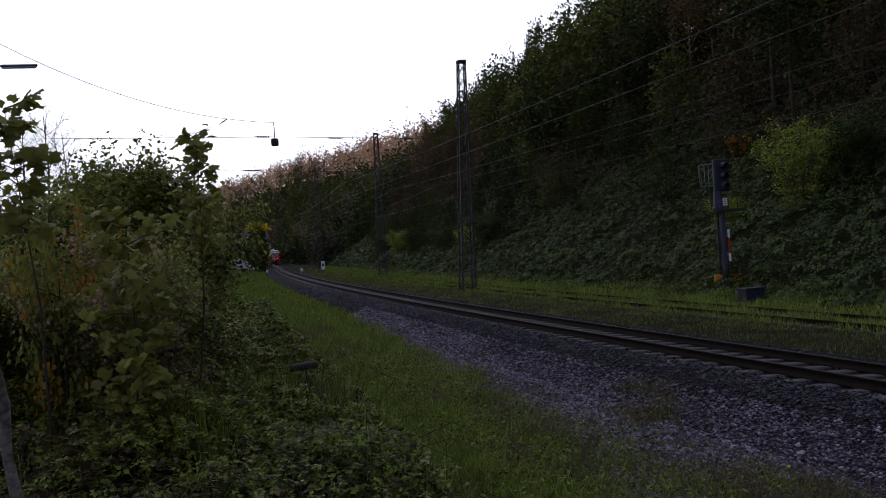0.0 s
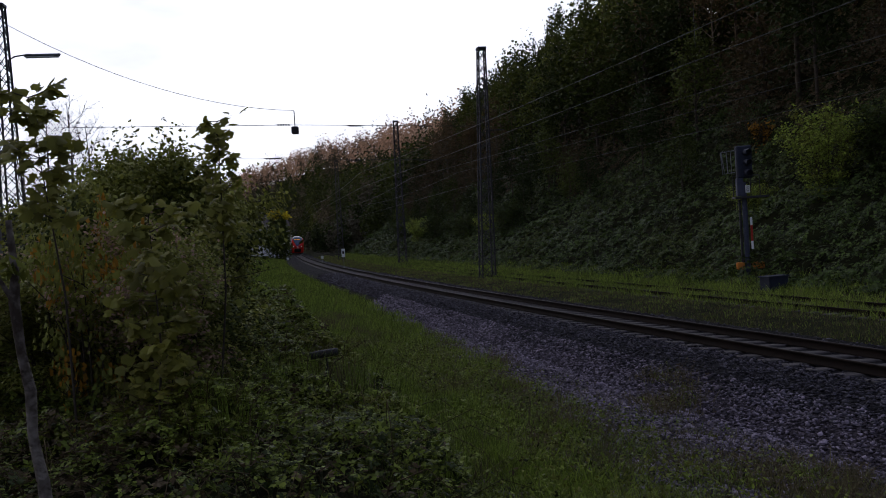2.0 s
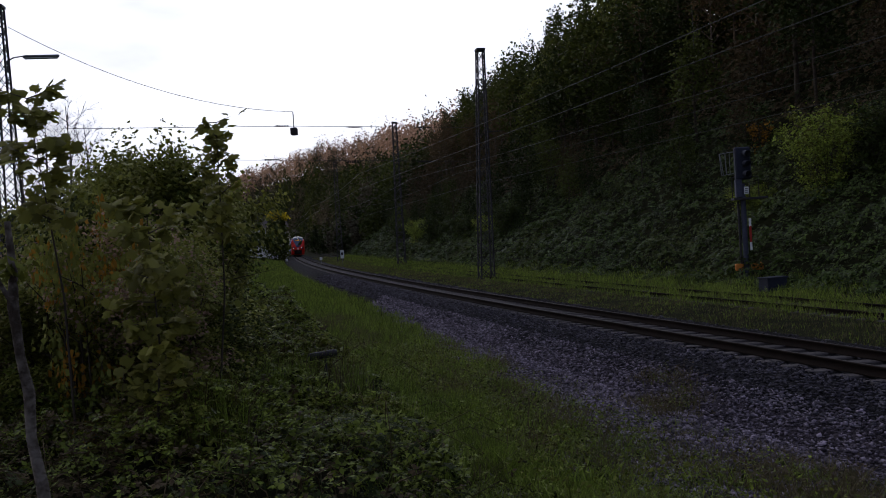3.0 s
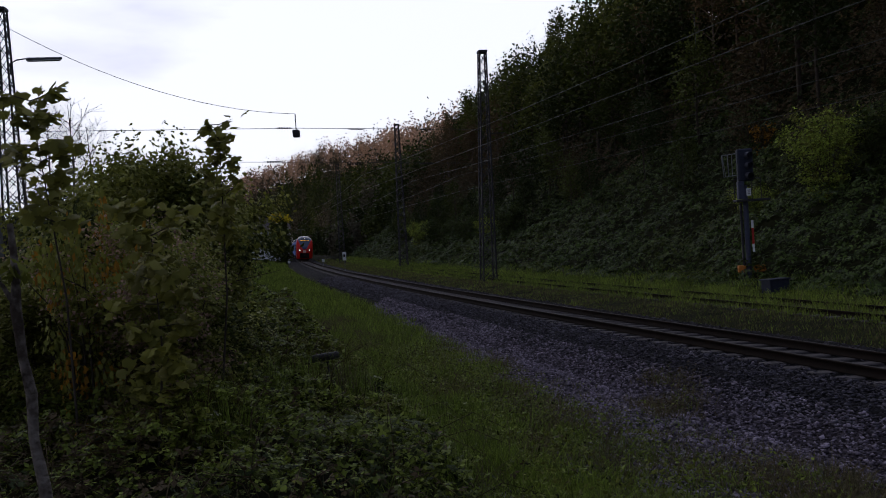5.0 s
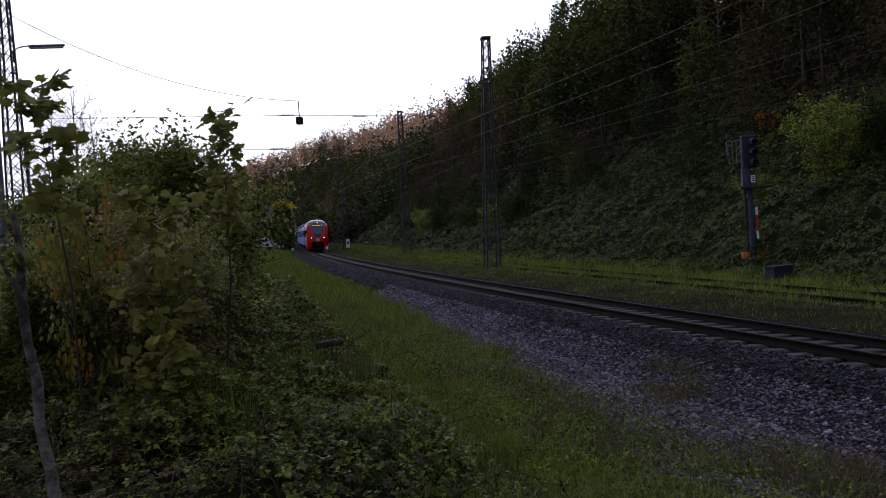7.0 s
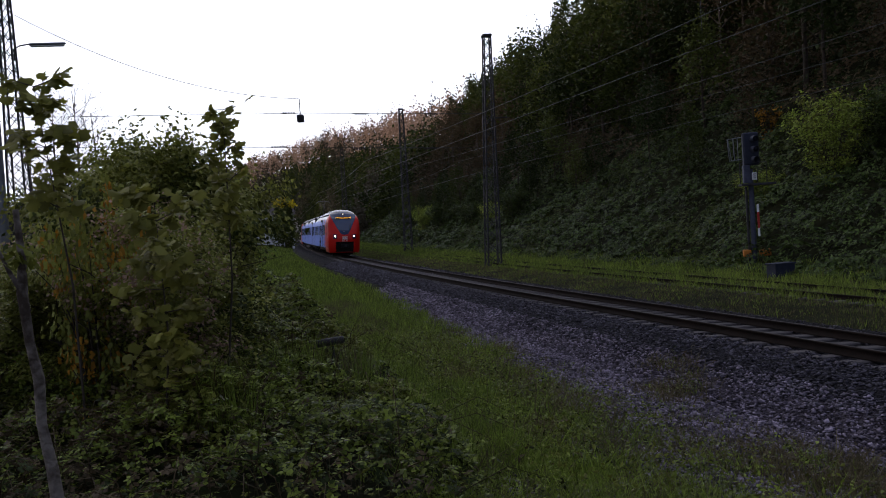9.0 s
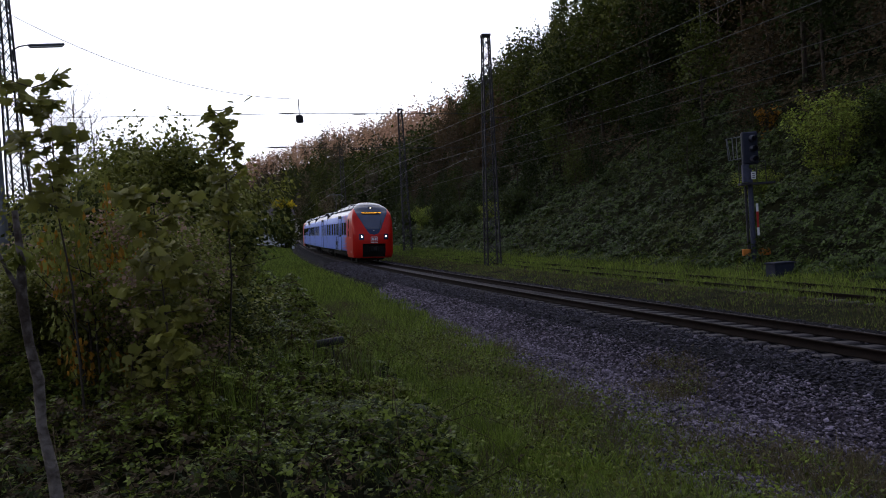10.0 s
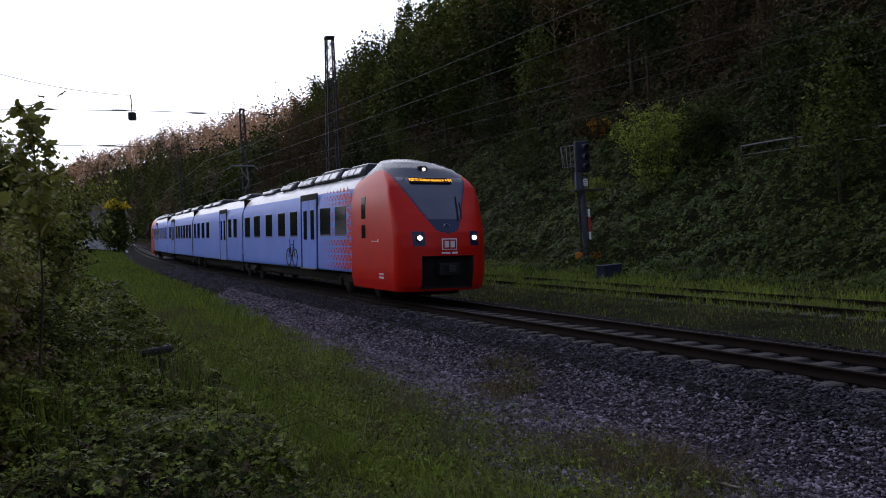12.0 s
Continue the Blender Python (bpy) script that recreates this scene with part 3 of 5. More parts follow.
def near_area(n, inner, outer, az0, az1, power=1.0):
    r = np.sqrt(RNG.uniform(inner ** 2, outer ** 2, n))
    a = np.radians(RNG.uniform(az0, az1, n))
    return r * np.sin(a), r * np.cos(a), r, np.degrees(a)


def many_ground(x, y):
    """ground_z for places near the eye, where the line is almost straight."""
    h = float(heading(np.array(2.0)))
    s = (x - TRACK_X[_i]) * math.cos(h) + (y - TRACK_Y[_i]) * math.sin(h)
    d = (x - TRACK_X[_i]) * math.sin(h) - (y - TRACK_Y[_i]) * math.cos(h)
    d = d - 0.00055 * s * s
    return ground_z(s, d), s, d


def bramble_edge(r):
    return np.interp(r, (3, 5, 7, 9, 11, 15, 20, 27), (4.0, 3.0, 1.5, -0.8, -3.4, -6.4, -9.2, -11.4))


def bramble_height(r, az):
    """Height of the bramble heap over the ground, by distance and bearing from the path's end."""
    t = np.clip((bramble_edge(r) - az) / 4.0, 0, 1)
    x, y = r * np.sin(np.radians(az)), r * np.cos(np.radians(az))
    lumps = 0.74 + 0.26 * np.sin(x * 1.7 + 1.3 * np.sin(y * 0.8)) * np.cos(y * 1.5 - 0.8 * x) + 0.16 * np.sin(x * 4.1 + y * 1.9) * np.cos(y * 3.7 - x * 1.2)
    grow = np.interp(r, (3, 6, 9, 13, 18, 26), (0.70, 0.74, 0.80, 1.0, 1.5, 1.9))
    return np.sqrt(t) * lumps * grow


def foreground_brambles():
    n = 72000
    x, y, r, az = near_area(n, 2.6, 21, -34, 5)
    keep = RNG.random(n) < np.interp(r, (2.6, 5, 7, 9, 21), (0.35, 0.45, 0.95, 0.95, 0.32))
    x, y, r, az = x[keep], y[keep], r[keep], az[keep]
    h = bramble_height(r, az) * (1 - 0.5 * np.exp(-((x + 1.4) ** 2 + (y - 9.9) ** 2) / 0.9))
    keep = h > 0.04
    x, y, r, az, h = x[keep], y[keep], r[keep], az[keep], h[keep]
    n = len(x)
    g, _, _ = many_ground(x, y)
    gap = np.sin(x * 3.1 + 1.7 * np.sin(y * 2.3)) * np.cos(y * 2.7 - 1.3 * np.sin(x * 1.9))
    z = g + h * (1 - 0.70 * RNG.random(n) ** 2.0) + RNG.normal(0, 0.03, n) - np.clip(gap - 0.2, 0, 1) * h * 0.9
    u = np.sin(x * 1.9 + 2 * np.sin(y * 0.9)) + np.cos(y * 1.4 - x) + RNG.normal(0, 0.8, n)
    # close to the eye, dark leaves imitate shade; the extra brown ones are withered
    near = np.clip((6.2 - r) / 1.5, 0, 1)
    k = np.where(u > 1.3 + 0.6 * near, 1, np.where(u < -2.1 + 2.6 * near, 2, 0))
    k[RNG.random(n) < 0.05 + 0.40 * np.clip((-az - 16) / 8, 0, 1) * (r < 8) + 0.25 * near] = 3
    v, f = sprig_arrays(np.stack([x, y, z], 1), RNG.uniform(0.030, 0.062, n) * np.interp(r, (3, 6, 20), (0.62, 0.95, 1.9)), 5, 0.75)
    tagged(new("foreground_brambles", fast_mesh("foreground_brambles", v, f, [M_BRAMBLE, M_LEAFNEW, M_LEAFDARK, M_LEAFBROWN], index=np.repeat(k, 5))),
           "tangled green brambles with fresh and withered leaves, shade-darkened close by", "brambles", kind="stuff")
    runs = []
    for _ in range(420):
        a, b, c, e = near_area(1, 3.2, 13, -36, -3)
        hh = float(bramble_height(c, e)[0])
        if hh < 0.4:
            continue
        o = Vector((float(a[0]), float(b[0]), float(many_ground(a, b)[0][0])))
        w = RNG.uniform(0, 6.28)
        t = Vector((math.cos(w), math.sin(w), 0)) * RNG.uniform(0.3, 0.9)
        top = hh * RNG.uniform(0.9, 1.25)
        runs.append(([o, o + t * 0.3 + Vector((0, 0, top * 0.8)), o + t * 0.7 + Vector((0, 0, top)), o + t * 1.1 + Vector((0, 0, top * 0.75))], [0.005, 0.004, 0.003, 0.0015]))
    tagged(new("bramble_canes", tubes_mesh("bramble_canes", runs, M_LEAFBROWN, 4)), "thin brown arching bramble canes", "canes", kind="stuff")


def bramble_grass():
    """Long grass blades that grow up between the brambles."""
    c = near_area(16, 6.5, 12.5, -20, 1)
    k = RNG.integers(0, 16, 2200)
    x, y = c[0][k] + RNG.normal(0, 0.11, 2200), c[1][k] + RNG.normal(0, 0.11, 2200)
    r, az = np.hypot(x, y), np.degrees(np.arctan2(x, y))
    g, _, _ = many_ground(x, y)
    h = bramble_height(r, az) * 0.75
    v, f = blades_arrays(x, y, g + h * 0.4, h * 0.6 + RNG.uniform(0.10, 0.40, 2200), RNG.uniform(0.003, 0.007, 2200), 0.25)
    dry = (RNG.random(16) < 0.3).astype(int)[k]
    tagged(new("bramble_grass", fast_mesh("bramble_grass", v, f, [M_GRASS, M_GRASSDRY], index=dry)), "long grass blades growing between the brambles", "grass", kind="stuff")


def make_shrub(name, height, radius, leaves, size, mats, mix, label, stems=11, category="shrub", twigs=6):
    """Stems that fan out of one root, with leaves set along their twigs."""
    shrub = new(name)
    ends = []
    for i in range(stems):
        w = i * 2.399 + RNG.random() * 0.6
        reach = radius * RNG.uniform(0.25, 0.95)
        e = Vector((math.cos(w) * reach, math.sin(w) * reach, height * RNG.uniform(0.72, 1.0) * (1.08 - 0.3 * reach / radius)))
        o = Vector((math.cos(w) * 0.12, math.sin(w) * 0.12, -0.2))
        m = o.lerp(e, 0.5) + Vector((0, 0, height * 0.10))
        runs = [([o, m, e], [0.022, 0.015, 0.004])]
        ends.append((m, e, 1.0))
        for j in range(twigs):
            q = (o.lerp(m, j / twigs * 2) if j < twigs / 2 else m.lerp(e, (j - twigs / 2) / twigs * 2))
            w2 = w + RNG.uniform(-1.9, 1.9)
            t = q + Vector((math.cos(w2) * radius * 0.42, math.sin(w2) * radius * 0.42, height * RNG.uniform(0.02, 0.14)))
            runs.append(([q, t], [0.008, 0.003]))
            ends.append((q, t, 1.0))
        part("stem", tubes_mesh("stem", runs, M_BARK, 4), None, shrub)
    a = np.array([p[0][:] for p in ends])
    b = np.array([p[1][:] for p in ends])
    k = RNG.integers(0, len(ends), leaves)
    p = a[k] + (b - a)[k] * (RNG.random(leaves) ** 0.7 * 1.05)[:, None] + RNG.normal(0, 1, (leaves, 3)) * 0.075 * radius * np.array([1, 1, 0.8])
    p[:, 2] *= height / np.quantile(p[:, 2], 0.99)
    v, f = leaf_arrays(p, RNG.uniform(0.6, 1.4, leaves) * size, 0.5, 0.72, p * [1.1, 1.1, 0] / radius)
    u = RNG.random(len(ends))[k] + RNG.normal(0, 0.25, leaves)
    i = (u > np.quantile(u, 1 - mix)).astype(int)
    part("foliage", fast_mesh("foliage", v, f, mats, index=np.concatenate([i, i])), None, shrub)
    return tagged(shrub, label, category)


def at(az, r):
    return r * math.sin(radians(az)), r * math.cos(radians(az))


def near_shrubs():
    a = make_shrub("shrub", 3.0, 1.4, 30000, 0.060, [M_LEAFSHRUB, M_LEAFNEW], 0.3, "tall olive green leafy shrub above the brambles")
    b = make_shrub("shrub", 3.0, 1.4, 26000, 0.056, [M_LEAFSHRUB, M_LEAFREDGLOW], 0.3, "brownish green leafy shrub above the brambles")
    c = make_shrub("shrub", 2.6, 1.5, 12000, 0.068, [M_LEAFSHRUB, M_LEAF], 0.5, "dense green leafy shrub beside the verge")
    o = make_shrub("shrub", 1.6, 0.9, 4000, 0.07, [M_LEAFORANGE, M_LEAFSHRUB], 0.72, "shrub with orange autumn-coloured leaves")
    for proto, az, r, size, tall in ((a, -19.8, 11.5, 1.05, 1.00), (a, -17.8, 12.5, 0.98, 1.10), (a, -18.6, 13.2, 1.12, 0.96), (a, -17.3, 13.0, 0.9, 1.16), (c, -19.8, 10.6, 1.0, 1.08), (b, -21.6, 10.2, 0.9, 0.82),
                                     (b, -23.4, 12.0, 1.0, 0.66), (b, -26.5, 13.0, 1.0, 0.64), (a, -18.0, 12.0, 0.85, 1.05), (b, -18.6, 8.6, 0.70, 1.0), (c, -17.8, 9.0, 0.7, 0.85), (c, -18.4, 16.0, 1.0, 1.0), (c, -17.4, 21.0, 1.05, 1.0),
                                     (c, -16.7, 27.0, 1.15, 0.95), (b, -30.0, 11.5, 1.0, 0.62), (c, -16.4, 35.0, 1.4, 0.9), (c, -15.9, 46.0, 1.6, 0.9), (c, -16.0, 60.0, 2.0, 0.95), (c, -15.8, 80.0, 2.4, 0.95),
                                     (a, -22.0, 17.0, 1.1, 0.72), (b, -27.0, 19.0, 1.1, 0.68), (a, -25.0, 9.5, 0.75, 0.76), (c, -17.0, 14.5, 0.8, 1.1)):
        x, y = at(az, r)
        place_tree(proto, x, y, gz(x, y) - 0.05, (az * 77 + r * 31) % 360, size, tall)
    for az, r, size in ((-22.9, 8.6, 0.62), (-22.0, 9.4, 0.5)):
        x, y = at(az, r)
        place_tree(o, x, y, gz(x, y) - 0.05, 40 * r, size, 2.35)
    for k in (a, b, c, o):
        remove_thing(k)


hillside_trees()
far_woods()
bank_cover()
all_grass()
leafy_weeds()
gravel_weeds()
foreground_brambles()
bramble_grass()
near_shrubs()

# ---- the line ----
def P(s, d, z):
    x, y, _ = line_point(s, d)
    return Vector((float(x), float(y), z))


def rail_mesh(d, z, s0, s1, mats, step=2.0):
    """A rail with foot, web and head, swept along the line."""
    shape = [(-0.065, -0.165), (-0.065, -0.150), (-0.012, -0.130), (-0.012, -0.045), (-0.036, -0.030), (-0.036, -0.006), (-0.026, 0.0),
             (0.026, 0.0), (0.036, -0.006), (0.036, -0.030), (0.012, -0.045), (0.012, -0.130), (0.065, -0.150), (0.065, -0.165)]
    ss = np.arange(s0, s1, step)
    v, f, k = [], [], len(shape)
    for s in ss:
        for a, b in shape:
            v.append(P(s, d + a, z + b))
    for i in range(len(ss) - 1):
        for j in range(k):
            f.append((i * k + j, i * k + (j + 1) % k, (i + 1) * k + (j + 1) % k, (i + 1) * k + j))
    index = [1 if j == 6 else 0 for _ in range(len(ss) - 1) for j in range(k)]
    return fast_mesh("rail", v, f, mats, index=index)


def build_track():
    track = tagged(new("railway_track"), "rusty railway track on concrete sleepers and dark ballast", "railway track", kind="structure")
    for d in (-0.75, 0.75):
        part("rail", rail_mesh(d, -d * math.sin(CANT), -40, 335, [M_RAIL, M_RAILHEAD]), None, track)
    box = bmesh.new()
    bmesh.ops.create_cube(box, size=1, matrix=Matrix.Diagonal((2.42, 0.26, 0.2, 1)))
    bmesh.ops.bevel(box, geom=list(box.edges), offset=0.02, segments=1, affect="EDGES")
    me = bpy.data.meshes.new("sleeper")
    box.to_mesh(me)
    box.free()
    me.materials.append(M_SLEEPER)
    for i in range(300):
        s = 6.2476 - 0.6 * 30 + 0.6 * i
        x, y, h = line_point(s)
        ob = new("sleeper", me)
        ob.parent = track
        ob.matrix_basis = pose(float(x), float(y), 0, 0, 0, math.degrees(float(h)) - 90) @ pose(0, 0, -0.275, 0, math.degrees(CANT), RNG.uniform(-0.5, 0.5))
    rest = [(P(s, 0, -0.268), (2.6, 0.26, 0.2), Matrix.Rotation(float(heading(np.array(s))) - math.pi / 2, 3, "Z")) for s in np.arange(6.2476 - 18 + 180, 335, 0.6)]
    part("far_sleepers", boxes_mesh("far_sleepers", rest, M_SLEEPER), None, track)["kind"] = "stuff"
    old = tagged(new("disused_track"), "rusty disused track half sunk in grass", "railway track", kind="structure")
    for d in (6.3, 7.8):
        part("rail", rail_mesh(d, -0.26, -40, 240, [M_RAIL, M_RAIL]), None, old)
    for s in np.arange(-20, 120, 0.65):
        x, y, h = line_point(s, 7.05)
        ob = new("sleeper", me)
        ob.parent = old
        ob.matrix_basis = pose(float(x), float(y), -0.50, 0, 0, math.degrees(float(h)) - 90)


def stones_arrays(p, size):
    """Angular stones: squashed, jittered eight-faced solids."""
    base = np.array([(1, 0, 0), (-1, 0, 0), (0, 1, 0), (0, -1, 0), (0.2, 0.1, 0.9), (0, 0, -0.9)], float)
    faces = np.array([(0, 2, 4), (2, 1, 4), (1, 3, 4), (3, 0, 4), (2, 0, 5), (1, 2, 5), (3, 1, 5), (0, 3, 5)])
    n, k = len(p), len(base)
    v = base[None] * RNG.uniform(0.7, 1.25, (n, k, 1)) * RNG.uniform(0.45, 1.3, (n, 1, 3))
    a = RNG.uniform(0, 6.28, n)
    c, s = np.cos(a)[:, None], np.sin(a)[:, None]
    tilt = RNG.normal(0, 0.4, n)[:, None]
    x, y, z = v[..., 0] * c - v[..., 1] * s, v[..., 0] * s + v[..., 1] * c, v[..., 2] * 0.6
    y, z = y * np.cos(tilt) - z * np.sin(tilt), y * np.sin(tilt) + z * np.cos(tilt)
    v = np.stack([x, y, z], -1) * size[:, None, None] + p[:, None, :]
    f = faces[None] + (np.arange(n) * k)[:, None, None]
    return v.reshape(-1, 3), f.reshape(-1, 3)


def scatter_stones():
    n = 30000
    s = -8 + RNG.random(n) ** 1.6 * 62
    d = np.where(RNG.random(n) < 0.66, -0.9 - 1.95 * RNG.random(n) ** 0.8, RNG.uniform(-0.62, 3.1, n))
    x, y, _ = line_point(s, d)
    size = RNG.uniform(0.022, 0.050, n) * np.interp(s, (0, 20, 60), (1, 1.2, 2.2))
    z = ground_z(s, d) + size * RNG.uniform(-0.2, 0.5, n) + np.where(abs(d) < 0.65, -0.04, np.where(abs(d) < 1.7, 0.012, 0))
    v, f = stones_arrays(np.stack([x, y, z], 1), size)
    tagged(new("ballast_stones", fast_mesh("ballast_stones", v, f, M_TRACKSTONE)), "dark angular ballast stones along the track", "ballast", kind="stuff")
    n = 125000
    s = -9.5 + RNG.random(n) ** 1.35 * 38
    d = RNG.uniform(-10.2, -2.4, n)
    bare = np.sin(s * 0.9 + d) + np.cos(d * 1.7 - s * 0.6) + RNG.normal(0, 0.8, n) > -2.0
    edge = gravel_edge(s) - 0.4 + RNG.normal(0, 0.35, n)
    keep = (d > edge) & bare
    s, d = s[keep], d[keep]
    n = len(s)
    x, y, _ = line_point(s, d)
    size = RNG.uniform(0.012, 0.042, n) * np.interp(s, (-5, 10, 30), (1, 1.25, 1.8))
    v, f = stones_arrays(np.stack([x, y, ground_z(s, d) + size * RNG.uniform(-0.1, 0.5, n)], 1), size)
    tagged(new("gravel_stones", fast_mesh("gravel_stones", v, f, M_STONE)), "grey angular gravel stones on bare ground", "gravel", kind="stuff")


build_track()
scatter_stones()

# ---- masts, wires and signal ----
def lattice_mast(height, base, top, label, tilt=(0, 0), name="catenary_mast"):
    mast = new(name)
    corner = [(-1, -1), (1, -1), (1, 1), (-1, 1)]

    def spot(i, t):
        w = (base + (top - base) * t) / 2
        return Vector((corner[i][0] * w + tilt[0] * t * height, corner[i][1] * w + tilt[1] * t * height, t * height))

    for i in range(4):
        part("leg", tubes_mesh("leg", [([spot(i, 0) - Vector((0, 0, 0.5)), spot(i, 0.5), spot(i, 1)], 0.058)], M_STEEL, 4, False), None, mast)
    n = int(height / 0.75)
    for i in range(4):
        j = (i + 1) % 4
        runs = []
        for k in range(n):
            a, b = k / n, (k + 1) / n
            runs.append(([spot(i, a), spot(j, b)], 0.026))
            runs.append(([spot(j, a), spot(i, b)], 0.026))
        part("bracing", tubes_mesh("bracing", runs, M_STEEL, 3, False), None, mast)["kind"] = "stuff"
    c = Vector((tilt[0] * height, tilt[1] * height, height + 0.1))
    part("cap", boxes_mesh("cap", [(c, (top + 0.14, top + 0.14, 0.16))], M_STEEL, 0.02), None, mast)
    part("foundation", boxes_mesh("foundation", [(Vector((0, 0, -0.25)), (base + 0.5, base + 0.5, 0.6))], M_SLEEPER, 0.03), None, mast)
    return tagged(mast, label, "mast", group="catenary masts")


def put(ob, x, y, z, turn=0.0):
    ob.matrix_basis = pose(x, y, z, 0, 0, turn)
    return ob


MAST_A, MAST_L = Vector((3.0, 51.5)), Vector((*at(-26.75, 45.0),))


def masts():
    put(lattice_mast(14.15, 0.85, 0.42, "tall dark steel lattice mast beside the disused track", (0.035, 0)), *MAST_A, gz(*MAST_A) - 0.05, 12)
    put(lattice_mast(14.0, 0.95, 0.42, "tall dark steel lattice mast behind the shrubs"), *MAST_L, gz(*MAST_L) - 0.05, 8)
    far = lattice_mast(15.0, 0.85, 0.40, "distant dark steel lattice mast at the foot of the bank", (0.01, 0))
    x, y = at(-2.42, 88)
    put(far, x, y, gz(x, y), 12)
    x, y = at(-6.6, 128)
    copy_thing(far, pose(x, y, gz(x, y), 0, 0, 12))
    # bracket lamp on the mast
    lamp = new("bracket_lamp")
    o = Vector((*at(-26.42, 44.6), 11.5))
    part("bracket", tubes_mesh("bracket", [([o, o + Vector((0, 0, 0.55)), o + Vector((0.25, 0.1, 0.72)), o + Vector((0.9, 0.15, 0.80))], 0.035)], M_STEEL), None, lamp)
    e = Vector((*at(-23.5, 44.6), 12.38))
    mid, way = (o + Vector((0.7, 0.12, 0.74)) + e) / 2, e - (o + Vector((0.7, 0.12, 0.74)))
    turn = way.to_track_quat("X", "Z").to_matrix()
    part("housing", boxes_mesh("housing", [(mid, (way.length, 0.34, 0.11), turn)], M_GREY, 0.04), None, lamp)
    part("diffuser", boxes_mesh("diffuser", [(mid - Vector((0, 0, 0.075)), (way.length * 0.92, 0.26, 0.06), turn)], M_SIGNWHITE, 0.02), None, lamp)
    tagged(lamp, "long flat unlit lamp on a bracket of the mast", "lamp")


def sag(a, b, drop, n=14):
    return [a.lerp(b, i / n) - Vector((0, 0, drop * 4 * (i / n) * (1 - i / n))) for i in range(n + 1)]


def wire(name, pts, label, r=0.012):
    return tagged(new(name, tubes_mesh(name, [(pts, r)], M_WIRE, 4)), label, "wire")


def insulator(p, way, label="ribbed insulator on the span wire"):
    ob = new("insulator")
    w = Vector(way).normalized()
    rod = [p - w * 0.5, p + w * 0.5]
    part("rod", tubes_mesh("rod", [(rod, 0.02)], M_STEEL, 5), None, ob)
    for k in range(5):
        c = p + w * (k - 2) * 0.15
        part("disc", tubes_mesh("disc", [([c - w * 0.03, c + w * 0.03], [0.065, 0.05])], M_STEEL, 8), None, ob)
    return tagged(ob, label, "insulator", group="insulators on the span wires")


def span_point(az, z):
    """A point of the span between the two near masts, in that direction from the eye."""
    a, b = MAST_L, MAST_A
    d = Vector((math.sin(radians(az)), math.cos(radians(az))))
    n = b - a
    k = (a.x * n.y - a.y * n.x) / (d.x * n.y - d.y * n.x)
    return Vector((d.x * k, d.y * k, z))


def wires():
    l, m = MAST_L, MAST_A
    way = Vector((m.x - l.x, m.y - l.y, 0))
    up = [Vector((l.x, l.y, 8.85)), span_point(-9, 9.05), Vector((m.x, m.y, 9.0))]
    wire("span_wire", up, "thin upper cross-span wire between two masts", 0.018)
    wire("span_wire", [Vector((l.x, l.y, 7.4)), span_point(-9, 7.15), Vector((m.x, m.y, 6.9))], "thin lower cross-span wire between two masts", 0.017)
    for az, z in ((-9.9, 9.05), (-5.08, 9.0), (-0.33, 9.0), (-10.8, 7.2), (-5.3, 7.0), (-0.36, 6.95)):
        insulator(span_point(az, z), way)
    insulator(Vector((m.x + 1.1, m.y, 8.7)), (1, 0.1, 0), "ribbed insulator on an arm of the mast")
    # weight that hangs on the span
    top, low = span_point(-9.15, 9.85), span_point(-9.15, 8.75)
    weight = new("hanging_weight")
    part("rod", tubes_mesh("rod", [([top, low], 0.03)], M_STEEL), None, weight)
    part("block", boxes_mesh("block", [(low, (0.38, 0.38, 0.42))], M_STEEL, 0.05), None, weight)
    tagged(weight, "dark weight hanging from a rod on the span", "weight")
    wire("stay_wire", sag(Vector((l.x, l.y, 14.0)), top, 1.0), "sagging stay wire from the mast head to the weight", 0.018)
    for d, z, name, label in ((0, 6.1, "contact_wire", "contact wire above the line"), (0, 7.15, "catenary_wire", "messenger wire above the contact wire"),
                              (7.05, 5.7, "contact_wire", "contact wire above the disused track"), (7.05, 6.85, "catenary_wire", "messenger wire above the disused track"),
                              (3.6, 6.6, "feeder_wire", "feeder wire along the line")):
        marks = (-30, 46, 92, 140, 200, 260, 330)
        pts = []
        for a, b in zip(marks, marks[1:]):
            low = 0.0 if name == "contact_wire" else 0.35
            pts += sag(P(a, d, z), P(b, d, z), low, 8)[:-1]
        wire(name, pts, label, 0.010)
    for s in range(-20, 200, 12):
        for d, z0, z1 in ((0, 6.1, 7.0), (7.05, 5.7, 6.7)):
            if d == 0 or s % 24 == 4:
                wire("dropper", [P(s, d, z0), P(s, d, z1)], "thin vertical dropper wire", 0.006)


